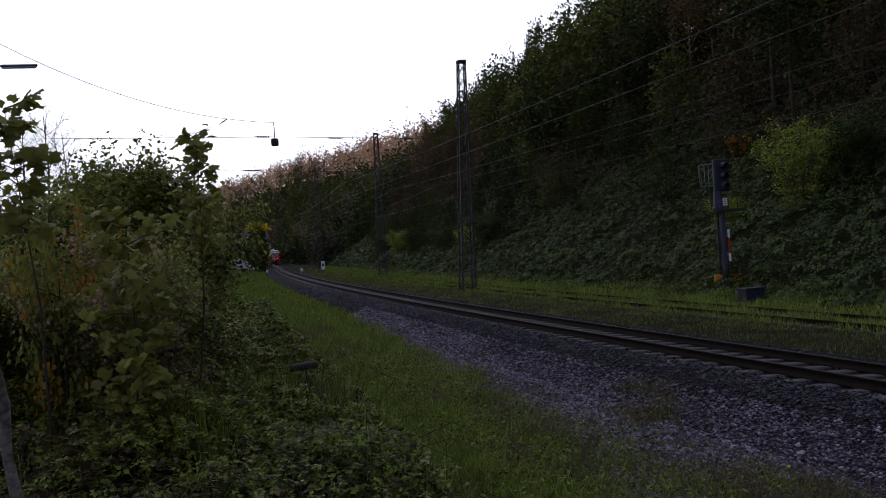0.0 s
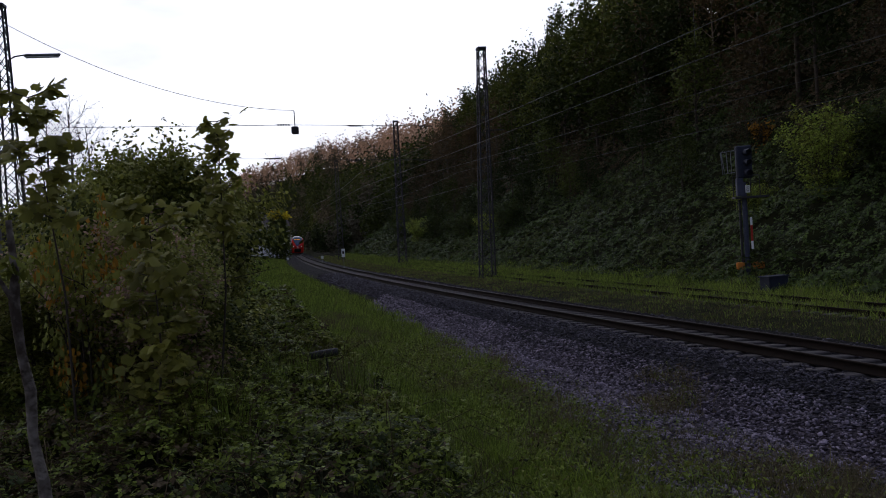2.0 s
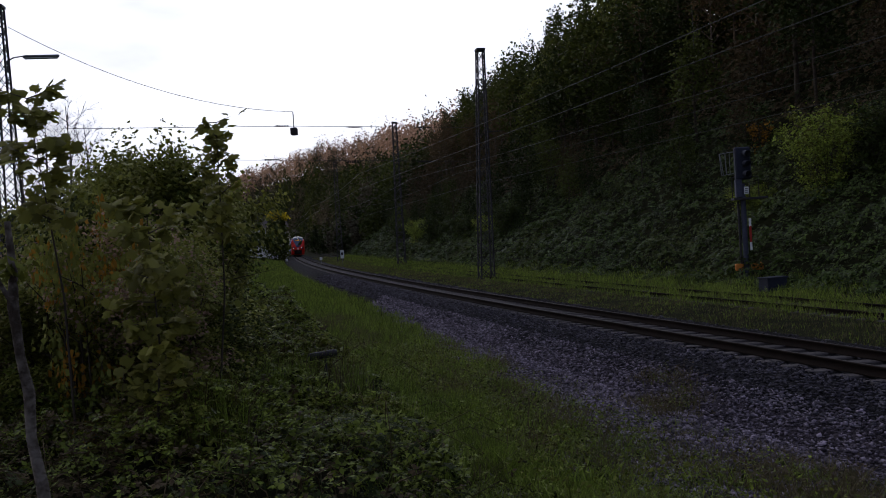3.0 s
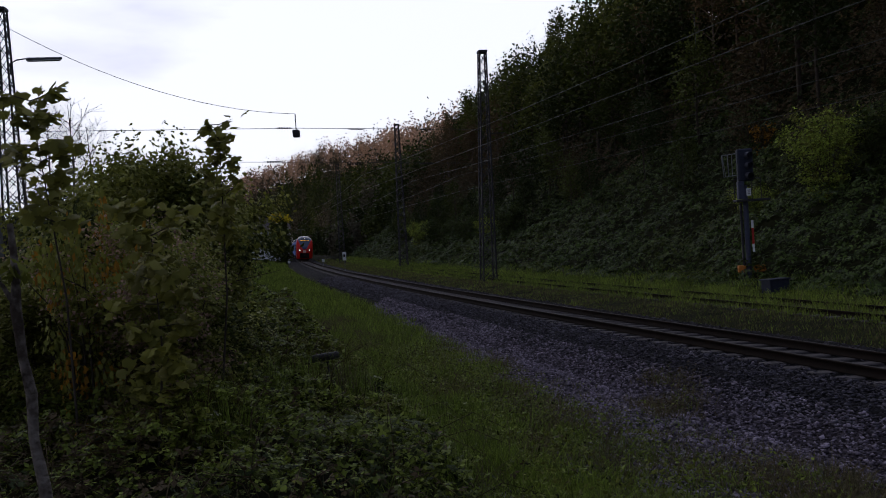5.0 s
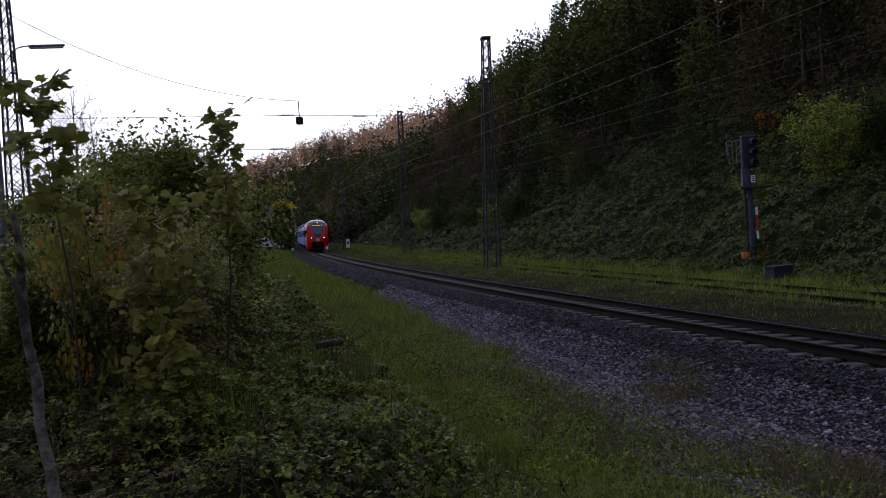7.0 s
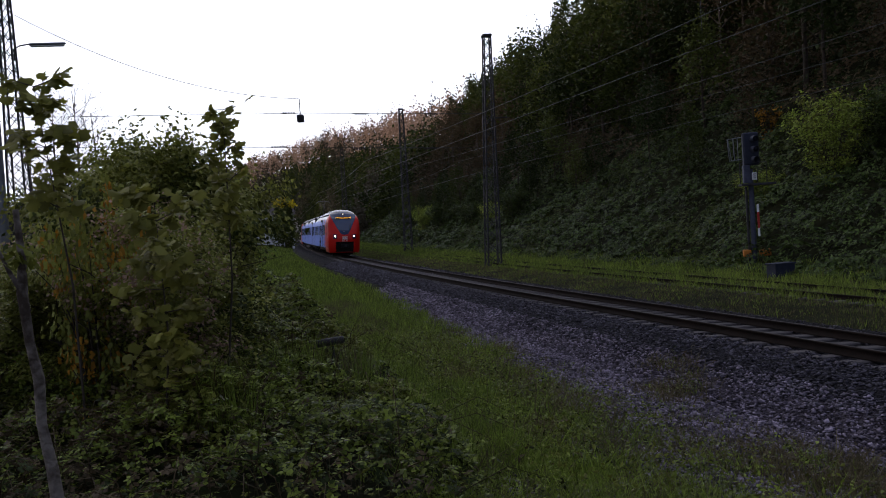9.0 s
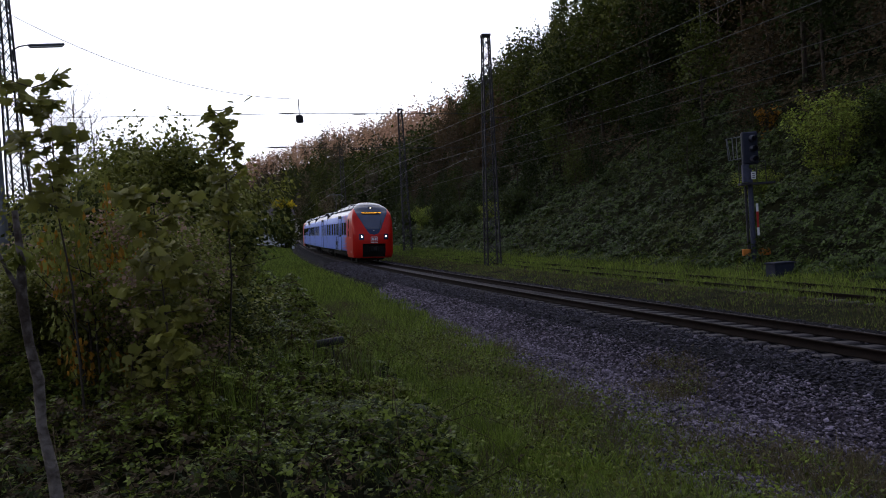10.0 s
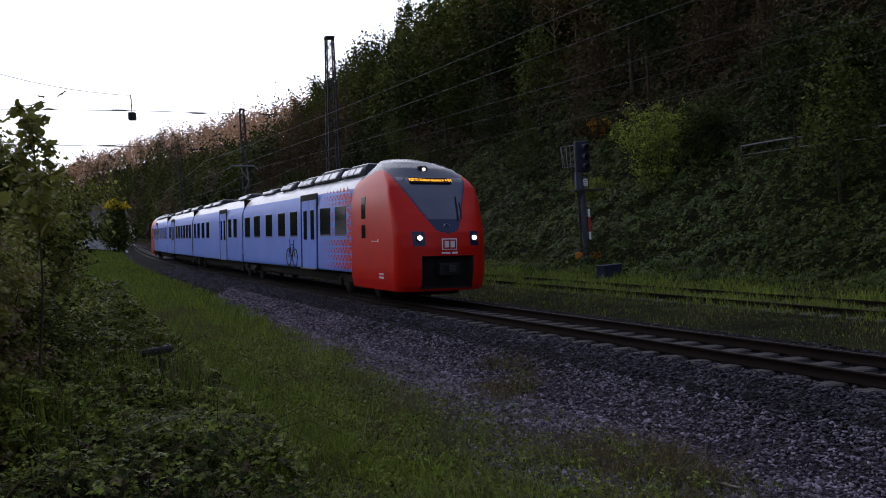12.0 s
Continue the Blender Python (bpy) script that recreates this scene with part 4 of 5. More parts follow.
def signal():
    x, y = 12.87, 34.45
    z = gz(x, y)
    sig = new("railway_signal")
    part("post", tubes_mesh("post", [([(0, 0, -0.4), (0, 0, 3.9)], 0.11)], M_POST, 8), None, sig)
    part("relay_box", boxes_mesh("relay_box", [((-0.16, 0, 3.72), (0.26, 0.30, 0.75))], M_POST, 0.02), None, sig)
    part("cable_duct", tubes_mesh("cable_duct", [([(-0.2, 0, 0), (-0.2, 0, 3.2)], 0.05)], M_STEEL, 6), None, sig)
    head = part("signal_head", boxes_mesh("signal_head", [((0.05, 0, 4.75), (0.62, 0.32, 1.35))], M_SIGNAL, 0.05), None, sig, "dark signal head with three hooded lamps")
    for k in range(3):
        c = Vector((0.12, -0.2, 4.3 + 0.42 * k))
        part("hood", tubes_mesh("hood", [([c, c + Vector((0.06, -0.28, -0.02))], [0.14, 0.13])], M_SIGNAL, 10), None, head)
        part("lens", tubes_mesh("lens", [([c + Vector((0, 0.02, 0)), c + Vector((0, -0.02, 0))], [0.11, 0.10])], M_GLASS, 10), None, head)
    frame_runs = [([(-0.3, 0, 5.25), (-0.85, 0, 5.2), (-0.8, 0, 4.3), (-0.3, 0, 4.35)], 0.022), ([(-0.62, 0, 5.22), (-0.6, 0, 4.33)], 0.018), ([(-0.83, 0, 5.2), (-0.72, 0, 4.3)], 0.015), ([(-0.45, 0, 5.2), (-0.45, 0, 4.3)], 0.015)]
    part("ladder_cage", tubes_mesh("ladder_cage", frame_runs, M_GREY, 5), None, sig, "pale tubular cage beside the head")
    part("platform", boxes_mesh("platform", [((0.25, 0, 3.28), (1.35, 0.7, 0.09))], M_STEEL, 0.01), None, sig)
    for px in (-0.35, 0.35, 0.72):
        part("railing_post", tubes_mesh("railing_post", [([(px, 0.3, 3.3), (px, 0.3, 4.2)], 0.018)], M_STEEL, 5), None, sig)
    part("railing", tubes_mesh("railing", [([(-0.35, 0.3, 4.2), (0.72, 0.3, 4.2)], 0.018)], M_STEEL, 5), None, sig)
    part("number_plate", boxes_mesh("number_plate", [((0.12, -0.16, 3.62), (0.18, 0.02, 0.30))], M_SIGNWHITE, 0.004), None, sig, "white plate with dark bars")
    part("plate_bars", boxes_mesh("plate_bars", [((0.12, -0.175, 3.62 + k * 0.08), (0.11, 0.01, 0.03)) for k in (-1, 0, 1)], M_STEEL), None, sig)
    for k, m in enumerate((M_SIGNWHITE, M_SIGNRED, M_SIGNRED, M_SIGNWHITE)):
        part("mast_sign_field", boxes_mesh("mast_sign_field", [((0.20, -0.12, 1.30 + 0.33 * k), (0.09, 0.02, 0.33))], m, 0.003), None, sig)
    for px in (-0.30, 0.42):
        part("foot_block", boxes_mesh("foot_block", [((px, 0, 0.45), (0.30 if px < 0 else 0.44, 0.26, 0.28))], M_ORANGE, 0.02), None, sig, "orange block at the foot")
    put(sig, x, y, z, -8)
    tagged(sig, "dark light signal on a grey post with platform", "railway signal")
    box = new("trackside_cabinet")
    part("cabinet_body", boxes_mesh("cabinet_body", [((0, 0, 0.2), (0.9, 0.5, 0.5))], M_SIGNAL, 0.02), None, box)
    part("lid", boxes_mesh("lid", [((0, 0, 0.47), (0.98, 0.56, 0.06))], M_SIGNAL, 0.01), None, box)
    x, y = at(22.0, 33.2)
    put(box, x, y, gz(x, y), 20)
    tagged(box, "low grey trackside cabinet beside the signal", "cabinet")


def small_posts():
    x, y = at(-6.45, 86)
    sign = new("trackside_sign")
    part("post", tubes_mesh("post", [([(0, 0, -0.2), (0, 0, 1.4)], 0.03)], M_GREY, 6), None, sign)
    part("plate", boxes_mesh("plate", [((0, -0.04, 1.5), (0.36, 0.03, 0.85))], M_SIGNWHITE, 0.005), None, sign, "white plate with a dark bar")
    part("bar", boxes_mesh("bar", [((0, -0.06, 1.55), (0.2, 0.01, 0.28))], M_STEEL), None, sign)
    put(sign, x, y, gz(x, y))
    tagged(sign, "small white trackside sign on a thin post", "sign")
    for az, r in ((-7.9, 105), (-10.2, 120)):
        x, y = at(az, r)
        stub = new("marker_post")
        part("post", tubes_mesh("post", [([(0, 0, -0.2), (0, 0, 0.7)], 0.05)], M_GREY, 6), None, stub)
        part("cap", boxes_mesh("cap", [((0, 0, 0.8), (0.3, 0.3, 0.35))], M_SIGNWHITE, 0.03), None, stub)
        put(stub, x, y, gz(x, y))
        tagged(stub, "low white-capped marker post beside the track", "marker post", group="marker posts")
    # dark pipe end that sticks out of the brambles
    pipe = new("pipe_stub")
    o = Vector((-1.5, 10.6, 0.0))
    g = gz(-1.5, 10.6)
    part("standpipe", tubes_mesh("standpipe", [([(o.x, o.y, g - 0.1), (o.x, o.y, 0.95)], 0.02)], M_STEEL, 7), None, pipe)
    part("head", tubes_mesh("head", [([(o.x - 0.22, o.y, 0.99), (o.x - 0.2, o.y, 0.99), (o.x + 0.14, o.y - 0.03, 1.03), (o.x + 0.16, o.y - 0.03, 1.03)], [0.02, 0.05, 0.05, 0.035])], M_STEEL, 9), None, pipe)
    tagged(pipe, "dark pipe head standing in the brambles", "pipe")


def hill_fence():
    """The pale rail along the path on the slope."""
    f = new("slope_handrail")
    pts = []
    for k in range(11):
        x, y, _ = line_point(15.0 - 1.9 * k, 17.6 + 0.05 * k)
        pts.append(Vector((float(x), float(y), gz(float(x), float(y)) + 1.0)))
    part("rail", tubes_mesh("rail", [(pts, 0.035)], M_GREY, 6), None, f)
    part("lower_rail", tubes_mesh("lower_rail", [([p - Vector((0, 0, 0.4)) for p in pts], 0.025)], M_GREY, 6), None, f)
    for p in pts[::2]:
        part("post", tubes_mesh("post", [([p, Vector((p.x, p.y, gz(p.x, p.y) - 0.3))], 0.03)], M_GREY, 6), None, f)
    tagged(f, "pale metal handrail across the green slope", "handrail")


masts()
wires()
signal()
small_posts()
hill_fence()

# ---- the train ----
def car_outline(top, n=44):
    """Half section of the body from the near sill over the roof to the far sill."""
    rz = top - 2.7
    side = [(1.34, 0.36), (1.40, 0.62), (1.42, 0.9), (1.42, 1.4), (1.42, 1.9), (1.42, 2.35), (1.42, 2.7)]
    arc = []
    for k in range(1, n + 1):
        a = math.pi / 2 * k / n
        arc.append((1.42 * max(math.cos(a), 0) ** (2 / 2.6), 2.7 + rz * math.sin(a) ** (2 / 2.6)))
    return side, arc


def full_outline(top, n=44, dense=6):
    side, arc = car_outline(top, n)
    s2 = []
    for (a, b), (c, d) in zip(side, side[1:]):
        s2 += [(a + (c - a) * i / dense, b + (d - b) * i / dense) for i in range(dense)]
    half = s2 + [side[-1]] + arc
    return [(-x, z) for x, z in half] + [(x, z) for x, z in half[-2::-1]]


def nose_y(u, z):
    """Depth of the front at height z; u runs from -1 to 1 across the local width."""
    rake = np.interp(z, (0.36, 0.5, 0.75, 1.0, 1.6, 2.0, 2.5, 3.0, 3.5, 3.9, 4.12, 4.25, 4.32), (0.22, 0.10, 0.03, 0.0, 0.0, 0.08, 0.40, 0.80, 1.25, 1.75, 2.20, 2.75, 3.55))
    a = np.minimum(abs(u), 1)
    lean = 1 - 0.55 * a ** 3 * np.clip((4.2 - z) / 0.9, 0, 1)
    return np.minimum(rake * lean + 0.66 * (1 - (1 - a ** 2.5) ** 0.56), 3.9)


def mask_width(z):
    return np.interp(z, (1.96, 2.0, 2.08, 2.3, 2.6, 3.0, 3.5, 3.72), (0.0, 0.24, 0.36, 0.50, 0.66, 0.87, 1.10, 1.17))


def grid_faces(n, m):
    i = np.arange(n * m).reshape(n, m)
    return np.stack([i[:-1, :-1], i[:-1, 1:], i[1:, 1:], i[1:, :-1]], -1).reshape(-1, 4)


def split_parts(v, f, pick, names, parent):
    """Links each group of faces as a part; names: index -> (name, material, label)."""
    for k, (name, mat, label) in names.items():
        g = f[pick == k]
        if len(g):
            used, inv = np.unique(g.ravel(), return_inverse=True)
            part(name, fast_mesh(name, v[used], inv.reshape(-1, 4), mat, True), None, parent, label)


def cab(car):
    """The raked nose: front face and the red sides behind it."""
    o = np.array(full_outline(4.32, 40, 10))
    half = o[: len(o) // 2 + 1]
    zs = np.concatenate([np.linspace(0.36, 2.7, 70), 2.7 + 1.615 * np.sin(np.linspace(0.03, math.pi / 2, 50))])
    us = np.sin(np.linspace(-math.pi / 2, math.pi / 2, 140))
    wid = np.interp(zs, half[:, 1], -half[:, 0])
    x = wid[:, None] * us[None, :]
    z = np.repeat(zs[:, None], len(us), 1)
    # the grid follows the edges of the windscreen and of its dark panel
    mask = mask_width(zs)
    for i in range(len(zs)):
        for edge in (mask[i] - 0.05, mask[i]):
            if 0.04 < edge < wid[i] - 0.04:
                for sx in (-1, 1):
                    x[i, int(np.argmin(abs(x[i] - sx * edge)))] = sx * edge
    y = nose_y(x / np.maximum(wid[:, None], 1e-6), z)
    hole = (abs(x) < 0.76) & (z < 1.32) & (z > 0.46)
    y = y + np.where(hole, 0.30, 0.0)
    v = np.stack([x, y, z], -1).reshape(-1, 3)
    f = grid_faces(*x.shape)
    c = v[f].mean(1)
    ax, cz = abs(c[:, 0]), c[:, 2]
    w = mask_width(cz)
    pick = np.zeros(len(f), int)
    pick[ax < w] = 2
    pick[(ax < w - 0.05) & (cz > 2.36) & (cz < 3.62)] = 1
    pick[(cz > 3.66) & (ax < 1.12)] = 3
    pick[(ax < 0.79) & (cz < 1.34) & (cz > 0.44)] = 4
    pick[(ax > 0.70) & (ax < 1.02) & (cz > 1.60) & (cz < 2.02) & (ax - 0.70 > (cz - 1.95) * 0.6)] = 2
    names = {0: ("nose_shell", M_RED, "bright red nose panel"), 1: ("windscreen", M_SCREEN, "large raked dark windscreen with painted sky reflection"), 2: ("mask_panel", M_DOME, "dark panel round the windscreen"),
             3: ("nose_roof", M_DOME, "dark blue domed roof over the cab"), 4: ("coupler_recess", M_BLACK, "black recess round the coupler")}
    split_parts(v, f, pick, names, car)
    # sides of the cab, from the edge of the front back to the car body
    back = 4.05
    t = np.linspace(0, 1, 26)
    edge = nose_y(np.where(abs(o[:, 0]) > 1e-6, np.sign(o[:, 0]), 0), o[:, 1])
    edge = np.minimum(edge, back - 0.02)
    body = np.array(full_outline(3.98, 40, 10))
    blend = (t ** 1.5)[:, None]
    x = o[None, :, 0] * (1 - blend) + body[None, :, 0] * blend
    z = o[None, :, 1] * (1 - blend) + body[None, :, 1] * blend
    y = edge[None, :] * (1 - t[:, None]) + back * t[:, None]
    v = np.stack([x, y, z], -1).reshape(-1, 3)
    f = grid_faces(*x.shape)[:, ::-1]
    c = v[f].mean(1)
    pick = np.zeros(len(f), int)
    pick[c[:, 0] > 0] = 2
    pick[(c[:, 2] > 3.66) & (abs(c[:, 0]) < 1.14)] = 1
    split_parts(v, f, pick, {0: ("cab_side", M_RED, "bright red cab side"), 2: ("cab_side", M_RED, "bright red cab side"), 1: ("nose_roof", M_DOME, "dark blue domed roof over the cab")}, car)
    for sx in (-1, 1):
        h = part("headlight_housing", tubes_mesh("headlight_housing", [([(sx * 0.84, 0.16, 1.84), (sx * 0.84, 0.075, 1.84)], [0.13, 0.11])], M_BLACK, 14), None, car)
        part("headlight", tubes_mesh("headlight", [([(sx * 0.84, 0.14, 1.84), (sx * 0.84, 0.062, 1.84), (sx * 0.84, 0.06, 1.84)], [0.060, 0.050, 0.001])], M_LAMP, 14), None, h, "lit warm white headlight")
    part("top_light", tubes_mesh("top_light", [([(0, 1.9, 3.86), (0, 1.62, 3.86), (0, 1.615, 3.86)], [0.055, 0.05, 0.001])], M_TOPLAMP, 12), None, car, "lit top light above the windscreen")
    part("top_light_bezel", boxes_mesh("top_light_bezel", [((0, 1.80, 3.86), (0.30, 0.30, 0.2))], M_BLACK, 0.05), None, car)
    part("rail_guard", boxes_mesh("rail_guard", [((0, 1.9, 0.32), (1.7, 1.6, 0.24))], M_BLACK, 0.05), None, car)
    # destination display
    tilt = Matrix.Rotation(radians(-42), 3, "X")
    face = Vector((0, 1.232, 3.48))
    out = tilt @ Vector((0, -1, 0))
    part("display", boxes_mesh("display", [(face + out * 0.02, (1.3, 0.05, 0.22), tilt)], M_BLACK, 0.01), None, car)
    text = bpy.data.curves.new("destination_text", "FONT")
    text.body, text.size, text.align_x, text.align_y, text.extrude = "RB70 Kaiserslautern Hbf", 0.150, "CENTER", "CENTER", 0.004
    text.space_character = 0.92
    tob = new("destination_text", text)
    tob.matrix_basis = Matrix.Translation(face + out * 0.052) @ tilt.to_4x4() @ pose(0, 0, 0, 90, 0, 0)
    text.materials.append(M_DISPLAY)
    bpy.context.view_layer.update()
    me = bpy.data.meshes.new_from_object(tob.evaluated_get(bpy.context.evaluated_depsgraph_get()))
    m = tob.matrix_basis.copy()
    bpy.data.objects.remove(tob)
    part("destination_text", me, None, car, "amber lit destination text").matrix_basis = m
    # emblem, number bars, wiper, coupler
    part("emblem_plate", boxes_mesh("emblem_plate", [((0, 0.005, 1.66), (0.46, 0.03, 0.32))], M_SIGNWHITE, 0.01), None, car, "white emblem plate with plain red shapes")
    part("emblem_field", boxes_mesh("emblem_field", [((0, -0.012, 1.66), (0.40, 0.01, 0.26))], M_RED), None, car)
    part("emblem_shape", boxes_mesh("emblem_shape", [((-0.09, -0.02, 1.66), (0.13, 0.008, 0.18)), ((0.09, -0.02, 1.66), (0.13, 0.008, 0.18))], M_SIGNWHITE), None, car)
    part("number_bar", boxes_mesh("number_bar", [((-0.11, 0.0, 1.42), (0.26, 0.02, 0.055)), ((0.16, 0.0, 1.42), (0.17, 0.02, 0.055))], M_SIGNWHITE), None, car)
    part("round_badge", tubes_mesh("round_badge", [([(0, 0.19, 2.17), (0, 0.165, 2.165)], [0.085, 0.085])], M_SIGNWHITE, 14), None, car)
    part("wiper", tubes_mesh("wiper", [([(0.42, 0.27, 2.34), (0.50, 0.47, 2.62), (0.60, 0.80, 3.02)], 0.016), ([(0.55, 0.30, 2.36), (0.62, 0.50, 2.62), (0.66, 0.68, 2.85)], 0.012)], M_BLACK, 5), None, car)
    cp = part("coupler", boxes_mesh("coupler", [((0, 0.12, 0.96), (0.62, 0.36, 0.36)), ((0.0, 0.02, 1.0), (0.44, 0.16, 0.22))], M_BLACK, 0.04), None, car, "black coupler in the nose")
    part("coupler_face", boxes_mesh("coupler_face", [((0.05, -0.08, 0.98), (0.22, 0.04, 0.20))], M_STEEL, 0.02), None, cp)
    for sx in (-1, 1):
        part("cab_window", boxes_mesh("cab_window", [((sx * 1.41, 2.95, 2.76), (0.03, 0.36, 0.66))], M_GLASS, 0.01), None, car)
        part("cab_window", boxes_mesh("cab_window", [((sx * 1.415, 2.95, 2.05), (0.03, 0.32, 0.40))], M_GLASS, 0.01), None, car)
        part("handle", boxes_mesh("handle", [((sx * 1.425, 2.0, 1.76), (0.03, 0.5, 0.025)), ((sx * 1.425, 1.77, 1.78), (0.03, 0.05, 0.08))], M_SIGNWHITE), None, car)
        part("side_bars", boxes_mesh("side_bars", [((sx * 1.415, 1.55, 0.72 + 0.1 * k), (0.02, 0.34, 0.05)) for k in (0, 1)], M_SIGNWHITE), None, car)


def car_shell(car, y0, y1, top=3.98, seam=0.10):
    o = np.array(full_outline(top, 16, 2))
    ys = np.array([y0 + seam, y0 + seam + 0.03, y1 - seam - 0.03, y1 - seam]) if seam else np.array([y0, y1])
    x = np.repeat(o[None, :, 0], len(ys), 0)
    z = np.repeat(o[None, :, 1], len(ys), 0)
    z = np.where(z < 0.82, 0.82 - (0.82 - z) * 0.1, z)
    y = np.repeat(ys[:, None], len(o), 1)
    v = np.stack([x, y, z], -1).reshape(-1, 3)
    f = grid_faces(*x.shape)[:, ::-1]
    c = v[f].mean(1)
    pick = (c[:, 2] > 3.42).astype(int)
    split_parts(v, f, pick, {0: ("body_side", M_SKYTINTGREY, "light grey body side tinted by blue skylight"), 1: ("car_roof", M_TRAINROOF, "pale curved roof")}, car)
    part("floor", boxes_mesh("floor", [((0, (y0 + y1) / 2, 0.84), (2.7, y1 - y0 - 0.3, 0.1))], M_BLACK), None, car)
    part("end_wall", boxes_mesh("end_wall", [((0, y1 - 0.14, 2.3), (2.7, 0.04, 2.9))], M_BLACK), None, car)


def car_windows(car, spans, z0=1.98, z1=2.90):
    for a, b in spans:
        for sx in (-1, 1):
            w = part("window", boxes_mesh("window", [((sx * 1.42, (a + b) / 2, (z0 + z1) / 2), (0.03, b - a, z1 - z0))], M_GLASS, 0.012), None, car)
            part("sill", boxes_mesh("sill", [((sx * 1.43, (a + b) / 2, z0 - 0.025), (0.04, b - a, 0.035))], M_GREY), None, w)


def car_door(car, a, b):
    for sx in (-1, 1):
        part("door_frame", boxes_mesh("door_frame", [((sx * 1.418, a - 0.09, 2.13), (0.03, 0.14, 2.66)), ((sx * 1.418, b + 0.09, 2.13), (0.03, 0.14, 2.66)), ((sx * 1.415, (a + b) / 2, 3.35), (0.03, b - a + 0.3, 0.22))], M_BLACK, 0.005), None, car, "black door surround")
        mid = (a + b) / 2
        for p, q in ((a + 0.02, mid - 0.012), (mid + 0.012, b - 0.02)):
            d = part("door", boxes_mesh("door", [((sx * 1.42, (p + q) / 2, 2.03), (0.03, q - p, 2.40))], M_SKYTINTGREY, 0.008), None, car, "light grey door leaf tinted by blue skylight")
            part("door_window", boxes_mesh("door_window", [((sx * 1.437, (p + q) / 2, 2.35), (0.02, (q - p) * 0.48, 1.05))], M_GLASS, 0.01), None, d)
        part("step", boxes_mesh("step", [((sx * 1.44, mid, 0.78), (0.12, b - a, 0.05))], M_GREY, 0.01), None, car)


def bogie(car, y, skirts=True):
    b = part("bogie", boxes_mesh("bogie", [((sx * 1.02, y, 0.55), (0.16, 3.2, 0.28)) for sx in (-1, 1)] + [((0, y, 0.6), (2.0, 0.6, 0.3))], M_BLACK, 0.03), None, car)
    for dy in (-1.35, 1.35):
        for sx in (-1, 1):
            part("wheel", tubes_mesh("wheel", [([(sx * 0.68, y + dy, 0.43), (sx * 0.69, y + dy, 0.43), (sx * 0.82, y + dy, 0.43), (sx * 0.83, y + dy, 0.43)], [0.02, 0.43, 0.43, 0.05])], M_STEEL, 18), None, b)
            part("axle_box", boxes_mesh("axle_box", [((sx * 1.12, y + dy, 0.43), (0.14, 0.34, 0.30))], M_BLACK, 0.04), None, b)
    for sx in (-1, 1):
        part("spring", tubes_mesh("spring", [([(sx * 1.1, y, 0.5), (sx * 1.1, y, 0.8)], 0.14)], M_BLACK, 8), None, b)
    return b


def roof_boxes(car, rows):
    for a, b, h in rows:
        ym, l = (a + b) / 2, b - a
        bm = bmesh.new()
        bmesh.ops.create_cube(bm, size=1, matrix=Matrix.Translation((0, ym, 3.86 + h / 2)) @ Matrix.Diagonal((1.9, l, h, 1)))
        for v in bm.verts:
            if v.co.z > 3.86 + h * 0.6:
                v.co.x *= 0.72
                v.co.y = ym + (v.co.y - ym) * 0.86
        bmesh.ops.bevel(bm, geom=list(bm.edges), offset=0.03, segments=1, affect="EDGES")
        e = part("roof_unit", bm, M_ROOFBOX, car, "dark roof equipment housing")
        for sx in (-1, 1):
            part("hatch", boxes_mesh("hatch", [((sx * 0.36, ym, 3.872 + h), (0.56, l * 0.74, 0.03))], M_TRAINROOF, 0.008), None, e, "pale hatch")
            # three pale sloped panels imitate the sky's reflection on the dark housing
            for q in (-0.3, 0.0, 0.3):
                part("side_louvre", boxes_mesh("side_louvre", [((sx * 0.90, ym + q * l, 3.86 + h * 0.42), (0.05, l * 0.25, h * 0.66), Matrix.Rotation(sx * -0.62, 3, "Y"))], M_TRAINROOF, 0.01), None, e)


def triangles(car):
    """The fading lattice of red triangles behind the cab, cut out round the windows."""
    v, f = [], []
    w, rise = 0.34, 0.245
    rows = [0.86 + rise * i for i in range(11)]
    for r, z0 in enumerate(rows):
        for k in range(18):
            cy = 4.06 + (k + 0.5) * w / 2
            up = (k + r) % 2
            cz = z0 + rise * (1 / 3 if up else 2 / 3)
            if 1.92 < cz < 2.96 and any(a - 0.10 < cy < b + 0.10 for a, b in ((4.5, 5.6), (6.1, 7.2))):
                continue
            if cy > 7.2 or cz > 3.4:
                continue
            g = 0.86 - 0.66 * min(1.0, (cy - 4.06) / 2.9)
            sg = 1 if up else -1
            tri = [(cy - g * w / 2, cz - sg * g * rise / 3), (cy + g * w / 2, cz - sg * g * rise / 3), (cy, cz + sg * g * rise * 2 / 3)]
            for sx in (-1, 1):
                i = len(v)
                v += [(sx * 1.4235, p, q) for p, q in tri]
                f.append((i, i + 1, i + 2))
    part("triangle_pattern", fast_mesh("triangle_pattern", v, f, M_RED), None, car, "fading pattern of red triangles")["kind"] = "stuff"


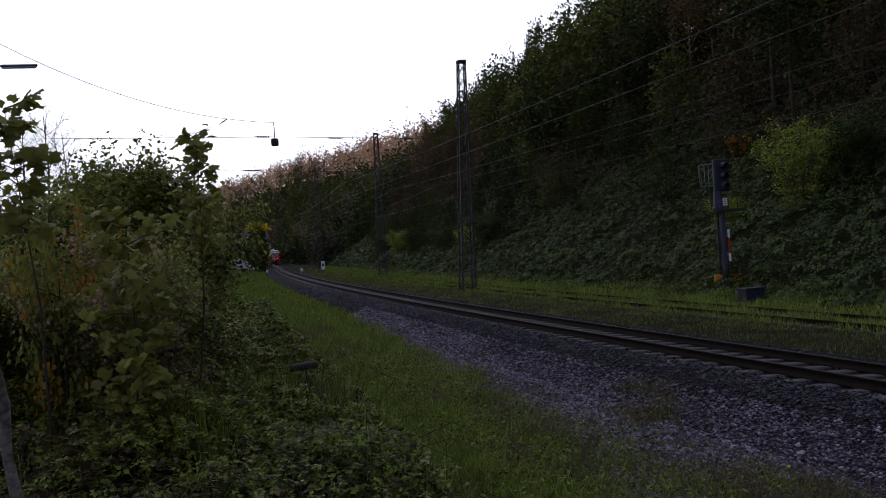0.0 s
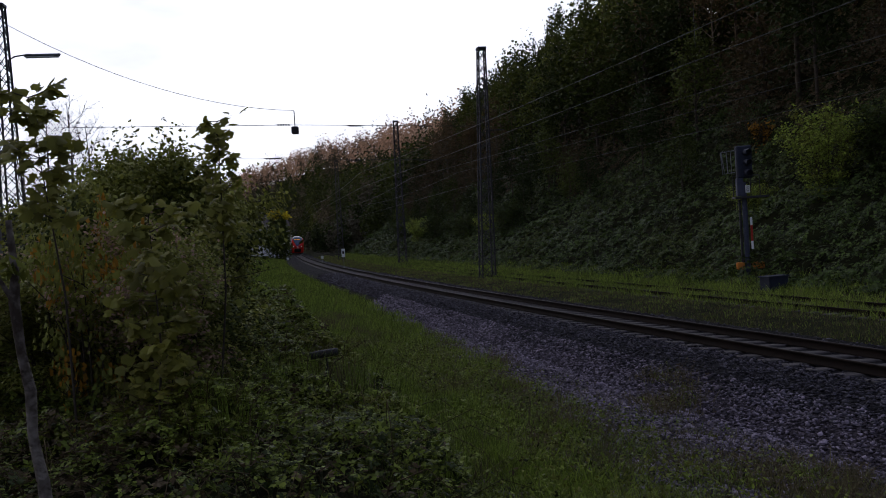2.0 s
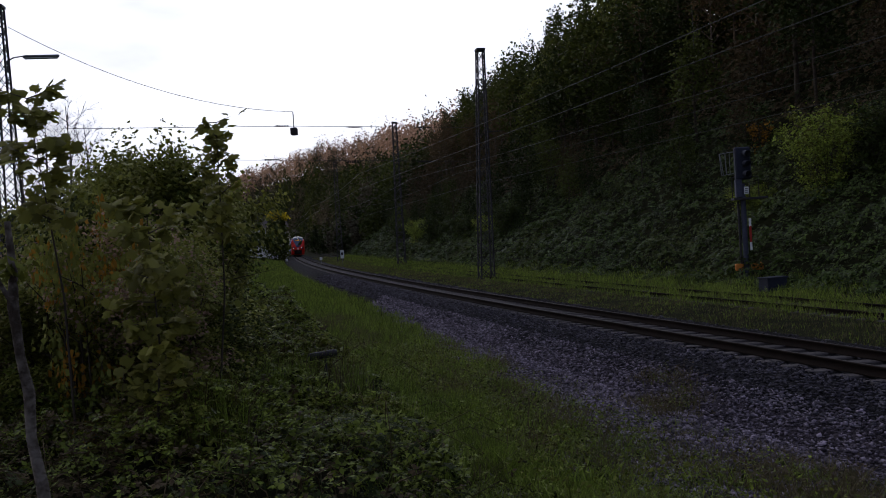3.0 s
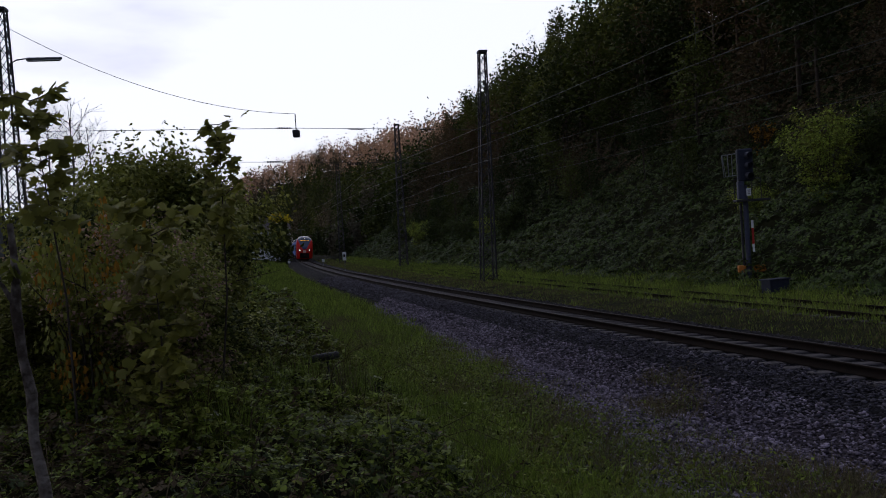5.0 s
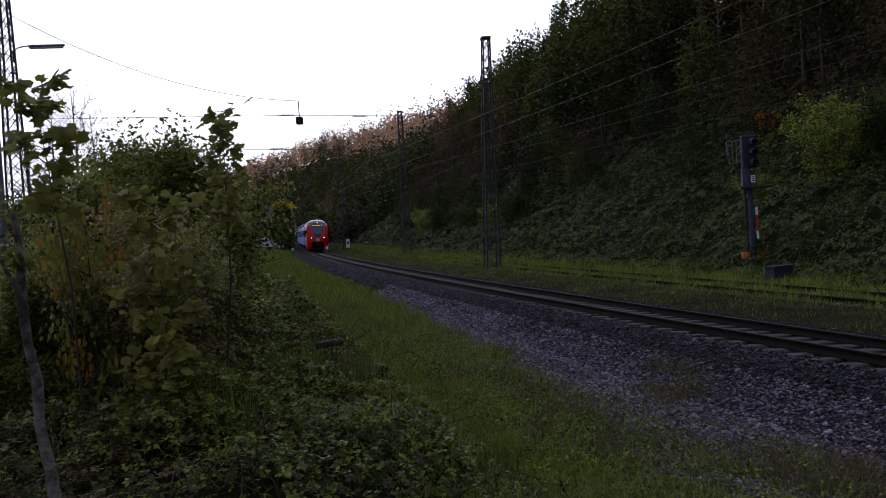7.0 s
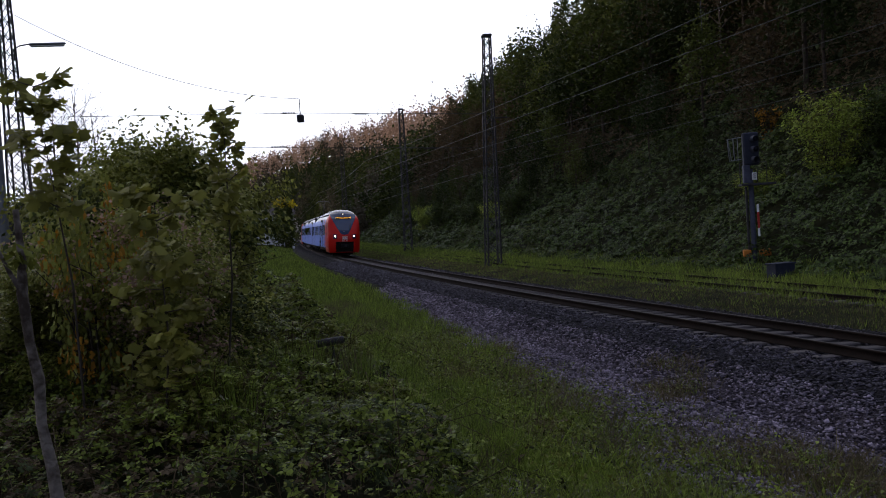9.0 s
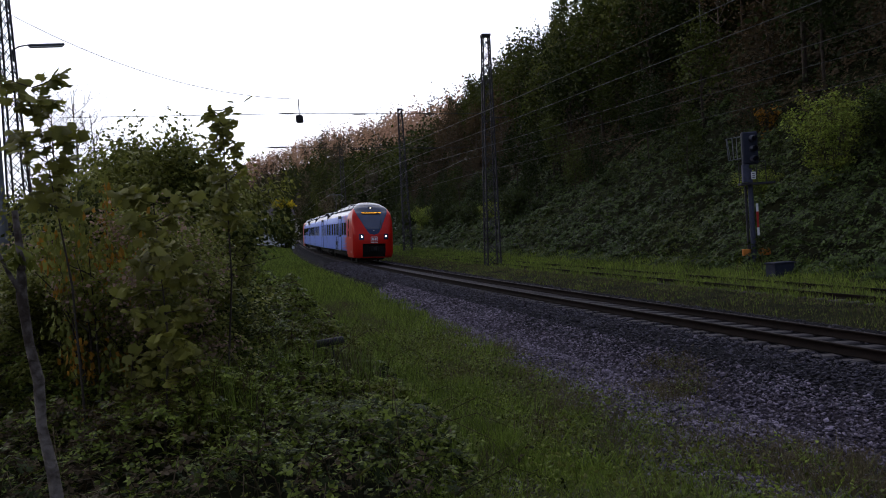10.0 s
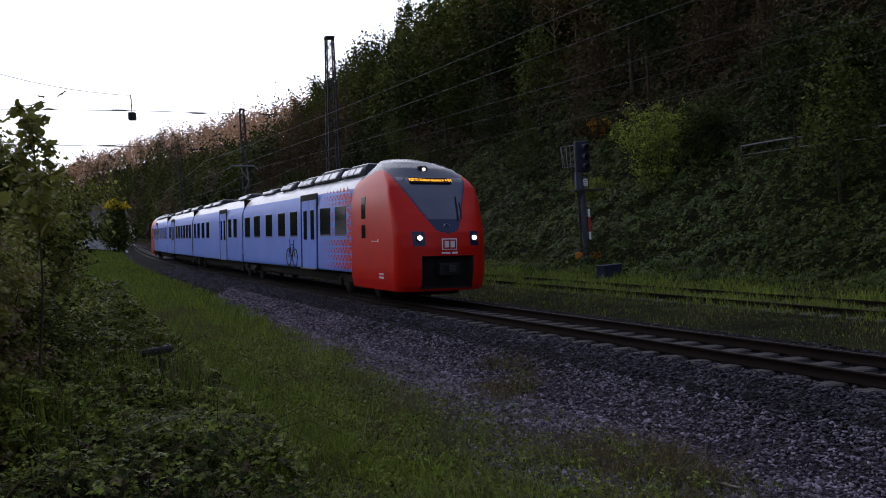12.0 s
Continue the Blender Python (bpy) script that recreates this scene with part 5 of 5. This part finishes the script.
def bicycle_mark(car):
    c1, c2 = (10.4, 1.15), (11.25, 1.15)
    ring = lambda c: [(-1.426, c[0] + 0.33 * math.cos(a), c[1] + 0.33 * math.sin(a)) for a in np.linspace(0, 2 * math.pi, 19)]
    runs = [(ring(c1), 0.022), (ring(c2), 0.022), ([(-1.426, 10.4, 1.15), (-1.426, 10.6, 1.65), (-1.426, 11.05, 1.62), (-1.426, 11.25, 1.15)], 0.02),
            ([(-1.426, 10.6, 1.6), (-1.426, 10.85, 1.15), (-1.426, 11.08, 1.66), (-1.426, 11.1, 1.85)], 0.02), ([(-1.426, 10.6, 1.65), (-1.426, 10.58, 1.80), (-1.426, 10.46, 1.82)], 0.02)]
    part("bicycle_sign", tubes_mesh("bicycle_sign", runs, M_BLACK, 4), None, car, "black bicycle pictogram")


def pantograph(car, y):
    g = part("pantograph", tubes_mesh("pantograph", [([(-0.5, y, 4.0), (-0.5, y + 1.5, 4.05), (0.5, y + 1.5, 4.05), (0.5, y, 4.0)], 0.04)], M_STEEL, 5), None, car, "raised pantograph arm on the roof")
    part("lower_arm", tubes_mesh("lower_arm", [([(0, y + 1.4, 4.1), (0, y - 0.3, 5.0)], 0.045)], M_STEEL, 5), None, g)
    part("upper_arm", tubes_mesh("upper_arm", [([(0, y - 0.3, 5.0), (0.2, y + 1.3, 5.95)], 0.03), ([(0, y - 0.3, 5.0), (-0.2, y + 1.3, 5.95)], 0.03)], M_STEEL, 5), None, g)
    part("collector", tubes_mesh("collector", [([(-0.85, y + 1.3, 5.78), (-0.6, y + 1.3, 5.98), (0.6, y + 1.3, 5.98), (0.85, y + 1.3, 5.78)], 0.035)], M_GREY, 5), None, g)


def end_car(name):
    car = new(name)
    cab(car)
    car_shell(car, 3.95, 19.4)
    car_windows(car, ((4.5, 5.6), (6.1, 7.2), (10.05, 11.0), (11.8, 12.8), (13.8, 14.85), (15.95, 17.0), (17.85, 18.85)))
    car_door(car, 7.65, 9.4)
    bogie(car, 4.6)
    roof_boxes(car, ((4.3, 6.3, 0.38), (6.6, 9.4, 0.42), (9.7, 11.6, 0.34), (12.4, 14.2, 0.32), (15.5, 17.5, 0.22)))
    triangles(car)
    bicycle_mark(car)
    part("underframe", boxes_mesh("underframe", [((0, 12.5, 0.58), (1.9, 11.5, 0.36))], M_BLACK, 0.04), None, car)
    return car


def middle_car(name, windows, doors, panto=False):
    car = new(name)
    car_shell(car, 0, 16.2)
    car_windows(car, windows)
    for a, b in doors:
        car_door(car, a, b)
    bogie(car, 0.0)
    roof_boxes(car, ((1.2, 3.4, 0.25), (8.8, 11.4, 0.3), (12.0, 14.8, 0.26)) if panto else ((1.2, 4.4, 0.28), (6.0, 9.0, 0.3), (10.5, 14.5, 0.26)))
    if panto:
        pantograph(car, 5.4)
    part("gangway", boxes_mesh("gangway", [((0, 0, 2.3), (2.5, 0.5, 2.8))], M_BLACK, 0.03), None, car, "black folded gangway between cars")
    part("underframe", boxes_mesh("underframe", [((0, 8.1, 0.58), (1.9, 11.5, 0.36))], M_BLACK, 0.04), None, car)
    return car


def build_train():
    lead = tagged(end_car("leading_rail_car"), "red-nosed light grey leading car of an electric train", "train car", group="cars of the train")
    second = tagged(middle_car("middle_rail_car", [(1.4, 2.2), (2.8, 3.6), (9.6, 10.6), (11.4, 12.4), (13.2, 14.1), (14.8, 15.5)], [(4.2, 6.0)], True),
                    "light grey middle car with roof pantograph", "train car", group="cars of the train")
    third = tagged(middle_car("middle_rail_car", [(0.8 + 1.55 * k, 1.85 + 1.55 * k) for k in range(6)] + [(13.2, 14.2)], [(10.6, 12.4)]),
                   "light grey middle car with a row of windows", "train car", group="cars of the train")
    rear = tagged(end_car("rear_rail_car"), "light grey rear car of an electric train", "train car", group="cars of the train")
    return lead, second, third, rear


TRAIN = build_train()

# ---- single plants, house and clutter ----
def lobed_leaves(places, size, droop=0.6):
    """Five-lobed leaves that hang from the places."""
    ang = np.array([-90, -50, -20, -2, 25, 55, 90, 125, 155, 182, 200, 230])
    rad = np.array([0.25, 0.55, 0.42, 0.95, 0.50, 0.95, 1.10, 0.95, 0.50, 0.95, 0.42, 0.55])
    star = np.stack([np.cos(np.radians(ang)) * rad, np.sin(np.radians(ang)) * rad], 1) * 0.5
    n, k = len(places), len(star)
    normal = RNG.normal(size=(n, 3)) * 0.6
    normal[:, 2] = abs(normal[:, 2]) + (1 - droop) * 1.2
    normal[:, 1] -= droop
    normal /= np.linalg.norm(normal, axis=1)[:, None]
    way = RNG.normal(size=(n, 3)) * 0.5 + np.array([0, 0, -droop])
    way -= normal * (way * normal).sum(1)[:, None]
    way /= np.linalg.norm(way, axis=1)[:, None]
    side = np.cross(normal, way)
    size = np.broadcast_to(size, (n,))[:, None, None]
    outline = places[:, None] + (side[:, None] * star[None, :, :1] + way[:, None] * (star[None, :, 1:] + 0.3)) * size - normal[:, None] * 0.12 * size * abs(star[None, :, :1]) * 2
    mid = places[:, None] + way[:, None] * 0.3 * size + normal[:, None] * 0.03 * size
    v = np.concatenate([mid, outline], 1).reshape(-1, 3)
    base = (np.arange(n) * (k + 1))[:, None]
    f = np.concatenate([base + [0, i + 1, (i + 1) % k + 1] for i in range(k)], 0)
    return v, f


def maple(az0, r0, az1, el1, leaves, size, spread, label, share=0.55, mat=None):
    x0, y0 = at(az0, r0)
    x1, y1 = at(az1, r0)
    o, e = Vector((x0, y0, gz(x0, y0) - 0.1)), Vector((x1, y1, EYE + el1 * r0))
    m = o.lerp(e, 0.5) + Vector((0.06, 0.05, 0.0))
    tree = new("maple_sapling")
    runs = [([o, m, e], [0.013, 0.009, 0.003])]
    tips = []
    for k in range(9):
        t = share + (1 - share) * k / 8
        p = m.lerp(e, (t - 0.5) * 2) if t > 0.5 else o.lerp(m, t * 2)
        for q in range(2):
            w = k * 2.4 + q * 3.1
            g = p + Vector((math.cos(w) * spread * RNG.uniform(0.5, 1.0), math.sin(w) * spread * 0.8, RNG.uniform(0.0, 0.14)))
            runs.append(([p, g], [0.006, 0.002]))
            tips.append((p, g))
    part("stem", tubes_mesh("stem", runs[:1], M_BARK, 5), None, tree)
    for r in runs[1:]:
        part("twig", tubes_mesh("twig", [r], M_BARK, 4), None, tree)
    k = RNG.integers(0, len(tips), leaves)
    a, b = np.array([t[0][:] for t in tips])[k], np.array([t[1][:] for t in tips])[k]
    p = a + (b - a) * RNG.uniform(0.3, 1.1, leaves)[:, None] + RNG.normal(0, 0.03, (leaves, 3))
    v, f = lobed_leaves(p, RNG.uniform(0.65, 1.2, leaves) * size)
    part("foliage", fast_mesh("foliage", v, f, mat or M_MAPLE), None, tree)
    return tagged(tree, label, "sapling", group="maple saplings")


M_MAPLE = leaf_material("large maple leaves", (0.200, 0.190, 0.034), (0.110, 0.115, 0.022), island=0.4, through_light=0.35, rough=0.6, gloss=0.15)
M_LEAFBRIGHT = leaf_material("bright young leaves", (0.29, 0.36, 0.06), (0.15, 0.20, 0.035), island=0.45, through_light=0.4)
M_GORSE = leaf_material("yellow blossom", (0.75, 0.58, 0.03), (0.5, 0.42, 0.03), island=0.3)
M_BLOSSOM = leaf_material("white blossom", (0.62, 0.58, 0.55), (0.42, 0.38, 0.34), island=0.3)


def dead_sapling():
    stick = new("dead_sapling")
    r = 4.4
    pts = [Vector((*at(a, r), EYE + e * r)) for a, e in ((-25.9, -0.30), (-26.15, -0.24), (-26.55, -0.19), (-26.5, -0.14), (-26.85, -0.10), (-27.05, -0.045), (-26.9, -0.01), (-27.05, 0.0446))]
    part("trunk", tubes_mesh("trunk", [(pts, [0.034, 0.029, 0.024, 0.027, 0.022, 0.026, 0.019, 0.014])], M_PALEBARK, 9), None, stick)
    q = [pts[5], Vector((*at(-27.7, r), EYE - 0.02 * r)), Vector((*at(-28.3, r), EYE + 0.01 * r))]
    part("branch", tubes_mesh("branch", [(q, [0.013, 0.010, 0.006])], M_PALEBARK, 7), None, stick)
    p = np.array([q[1][:]]) + RNG.normal(0, 0.04, (34, 3)) + np.array([0.05, 0, 0.05])
    v, f = leaf_arrays(p, RNG.uniform(0.04, 0.09, 34), 0.2, 0.4)
    part("shoot", fast_mesh("shoot", v, f, M_LEAFNEW), None, stick, "fresh green shoot at the fork")["kind"] = "stuff"
    tagged(stick, "broken grey dead sapling trunk with a fork", "dead tree")


def pale_pole():
    x, y = at(-27.75, 14.0)
    p = new("pale_pole")
    part("shaft", tubes_mesh("shaft", [([(x, y, gz(x, y) - 0.2), (x, y, EYE + 0.139 * 14)], 0.07)], M_GREY, 10), None, p)
    part("cap", tubes_mesh("cap", [([(x, y, EYE + 0.139 * 14 - 0.01), (x, y, EYE + 0.139 * 14 + 0.02)], [0.078, 0.05])], M_GREY, 10), None, p)
    tagged(p, "slim pale grey metal pole among the shrubs", "pole")


def far_group():
    """The house, the yellow-topped tree and the blossom tree where the line comes into sight."""
    t = make_tree("yellow_topped_tree", 9.2, 2.5, 4200, 0.46, M_LEAFMID, M_BARK, "round green tree with yellow blossom on top", base=0.03, clumps=40, thick=0.2)
    p = crown_places(900, 26, 2.3, 1.6, 7.9, 0.35)
    v, f = leaf_arrays(p, RNG.uniform(0.25, 0.5, 900), 0.5, 0.8)
    part("blossom", fast_mesh("blossom", v, f, M_GORSE), None, t, "bright yellow blossom")
    x, y = at(-10.7, 158)
    put(t, x, y, gz(x, y) - 0.2)
    t = make_tree("blossom_tree", 8.0, 2.0, 900, 0.4, M_BLOSSOM, M_BARK, "pale white blossoming tree beside the line", base=0.1, clumps=26)
    x, y = at(-10.35, 208)
    put(t, x, y, gz(x, y))
    for az, r, turn, w, h in ((-11.9, 190, 20, 11.0, 6.2),):
        x, y = at(az, r)
        house = new("house")
        part("wall", boxes_mesh("wall", [((0, 0, h / 2 - 0.5), (w, 8.0, h + 1))], M_PLASTER), None, house, "white plastered wall")
        bm = bmesh.new()
        e = [bm.verts.new(c) for c in ((-w / 2 - 0.4, -4.5, h), (w / 2 + 0.4, -4.5, h), (w / 2 + 0.4, 4.5, h), (-w / 2 - 0.4, 4.5, h), (-w / 2 - 0.4, 0, h + 3.0), (w / 2 + 0.4, 0, h + 3.0))]
        for q in ((0, 1, 5, 4), (2, 3, 4, 5), (0, 4, 3), (1, 2, 5), (3, 2, 1, 0)):
            bm.faces.new([e[i] for i in q])
        part("roof", bm, M_TILE, house, "dark tiled gable roof")
        for k in range(3):
            wd = part("window", boxes_mesh("window", [((-w * 0.3 + k * w * 0.3, -4.02, h * 0.62), (1.1, 0.08, 1.3))], M_GLASS), None, house)
            part("sill", boxes_mesh("sill", [((-w * 0.3 + k * w * 0.3, -4.06, h * 0.62 - 0.7), (1.3, 0.16, 0.08))], M_GREY), None, wd)
        put(house, x, y, gz(x, y), turn)
        tagged(house, "white plastered house with dark gable roof behind trees", "house")


def bank_shrubs():
    a = make_shrub("bank_shrub", 4.0, 2.2, 7000, 0.13, [M_LEAFBRIGHT, M_LEAFNEW], 0.35, "bright yellow-green shrub on the bank", stems=16)
    b = make_shrub("bank_shrub", 3.0, 1.8, 5200, 0.13, [M_LEAF, M_BANK], 0.5, "green leafy shrub on the lower bank", stems=14)
    o = make_shrub("bank_shrub", 1.6, 0.8, 700, 0.16, [M_LEAFORANGE, M_LEAFBROWN], 0.5, "small orange-leaved shrub on the bank", stems=8)
    for k, s, d, size, tall in ((a, 20.3, 17.4, 1.0, 0.97), (a, 24.2, 16.0, 0.55, 0.8), (b, 18.0, 18.5, 1.0, 1.0), (b, 59.8, 15.2, 1.1, 1.0), (a, 66.0, 15.0, 0.7, 0.9), (b, 84.3, 14.0, 1.2, 1.0),
                                (b, 74.0, 15.0, 1.0, 1.0), (a, 96.0, 14.0, 0.9, 1.0), (b, 12.0, 20.0, 1.3, 1.1), (a, 6.5, 21.0, 1.1, 1.0), (b, 110.0, 14.0, 1.3, 1.0), (o, 30.9, 21.7, 1.0, 1.0)):
        x, y, _ = line_point(s, d)
        place_tree(k, float(x), float(y), gz(float(x), float(y)) - 0.05, s * 53 % 360, size, tall)
    for k in (a, b, o):
        remove_thing(k)


def bare_birch():
    """A thin tree with two orders of bare twigs and a few buds."""
    tree = new("bare_birch")
    part("trunk", tubes_mesh("trunk", [([(0, 0, -0.4), (0.1, 0.05, 2.6), (-0.05, 0, 4.8), (0.05, 0, 6.6)], [0.07, 0.055, 0.03, 0.008])], M_PALEBARK), None, tree)
    runs, tips = [], []
    for i in range(44):
        z, w = 1.6 + 4.6 * i / 44, i * 2.4
        o, long = Vector((0, 0, z)), 1.6 * (1 - 0.55 * i / 44)
        e = o + Vector((math.cos(w) * long * 0.75, math.sin(w) * long * 0.75, long * 0.75))
        runs.append(([o, (o + e) / 2 + Vector((0, 0, -0.05)), e], [0.014, 0.009, 0.004]))
        for _ in range(9):
            q = o.lerp(e, RNG.uniform(0.35, 1.0))
            g = q + Vector((RNG.normal(0, 0.22), RNG.normal(0, 0.22), RNG.uniform(0.05, 0.5)))
            runs.append(([q, g], [0.006, 0.003]))
            tips.append(g[:])
    part("twig_work", tubes_mesh("twig_work", runs, M_GREYBARK, 3), None, tree)["kind"] = "stuff"
    v, f = leaf_arrays(np.array(tips), RNG.uniform(0.03, 0.06, len(tips)), 0.4, 0.6)
    part("bud_cover", fast_mesh("bud_cover", v, f, M_LEAFBROWN), None, tree)["kind"] = "stuff"
    return tagged(tree, "thin bare birch with fine twigs behind the shrubs", "tree")


def valley_trees():
    """The belt of trees on the valley side of the line."""
    kinds = [make_tree("valley_tree", 7, 2.4, 900, 0.42, M_LEAFSHRUB, M_BARK, "olive green tree in the belt along the meadow", base=0.08),
             make_tree("valley_tree", 7, 2.3, 900, 0.42, M_LEAFDARK, M_BARK, "dark green tree in the belt along the meadow", base=0.08),
             bare_birch()]
    for s in np.arange(-22, 200, 6.0):
        for d in (-22.0, -29.0):
            a, b = s + RNG.uniform(-2, 2), d + RNG.uniform(-2, 2) + (0 if s > 20 else -9)
            x, y, _ = line_point(a, b)
            x, y = float(x), float(y)
            r = math.hypot(x, y)
            az = math.degrees(math.atan2(x, y))
            tall = min(8.5, (EYE + (0.062 if abs(az) < 40 else 0.16) * r - gz(x, y))) / 7 * RNG.uniform(0.8, 1.0)
            if az > -13.6 and y > 0:
                continue
            place_tree(kinds[int(RNG.integers(0, 2))], x, y, gz(x, y) - 0.1, RNG.uniform(0, 360), max(tall, 0.45), 1.0)
    for az, r, k in ((-23.3, 26, 0.95), (-24.6, 29, 1.0), (-22.3, 31, 0.98), (-26.0, 27, 0.8)):
        x, y = at(az, r)
        place_tree(kinds[2], x, y, gz(x, y), az * 40, k, 1.0)
    for k in kinds:
        remove_thing(k)


def litter():
    br = new("dead_branch")
    part("stem", tubes_mesh("stem", [([(3.75, 8.05, -0.33), (3.95, 7.7, -0.27), (4.0, 7.35, -0.29), (4.05, 6.9, -0.22)], [0.012, 0.022, 0.02, 0.012])], M_PALEBARK, 6), None, br)
    part("twig", tubes_mesh("twig", [([(3.95, 7.7, -0.27), (3.7, 7.6, -0.2), (3.5, 7.65, -0.2)], [0.012, 0.009, 0.004])], M_PALEBARK, 5), None, br)
    tagged(br, "pale dry branch lying on the gravel", "branch")
    runs = []
    for _ in range(120):
        x, y, r, az = near_area(1, 5.0, 13, -14, 6)
        x, y = float(x[0]), float(y[0])
        z = float(many_ground(np.array([x]), np.array([y]))[0][0])
        h = RNG.uniform(0.25, 0.75)
        runs.append(([(x, y, z), (x + RNG.normal(0, 0.05), y + RNG.normal(0, 0.05), z + h * 0.6), (x + RNG.normal(0, 0.12), y + RNG.normal(0, 0.12), z + h)], [0.004, 0.003, 0.0015]))
    tagged(new("dry_stalks", tubes_mesh("dry_stalks", runs, M_GRASSDRY, 4)), "thin dry weed stalks beside the gravel", "stalks", kind="stuff")


maple(-24.0, 7.5, -25.5, 0.176, 230, 0.155, 0.30, "young maple with large drooping leaves above the shrubs", 0.70)
maple(-15.6, 8.0, -14.2, 0.148, 190, 0.135, 0.19, "slender maple sapling with hanging leaves", 0.66)
maple(-19.6, 7.2, -18.97, 0.050, 420, 0.150, 0.40, "low spreading maple sapling in the brambles", 0.35)
maple(-16.8, 8.6, -17.0, 0.000, 300, 0.10, 0.5, "low green maple sapling beside the brambles", 0.3, M_LEAFNEW)
dead_sapling()
pale_pole()
far_group()
bank_shrubs()
valley_trees()
litter()

def motions():
    """The train runs along the line at a steady pace; each car follows the curve by its own two ends."""
    ends = ((0.0, 19.4), (19.4, 35.7), (35.7, 51.9), (71.3, 51.9))
    for car, (a, b) in zip(TRAIN, ends):
        rows = []
        for i in range(25):
            t = i * 0.5
            s = 27.1 + 17.85 * (11 - t) - 0.35 * max(0.0, t - 11)
            p, q = P(s + a, 0, 0), P(s + b, 0, 0)
            turn = math.degrees(math.atan2(q.y - p.y, q.x - p.x)) - 90
            lean = math.degrees(CANT) * (1 if b > a else -1)
            rows.append((t, pose(p.x, p.y, 0.0, 0, 0, turn) @ pose(0, 0, 0, 0, lean, 0)))
        walk(car, rows)


motions()
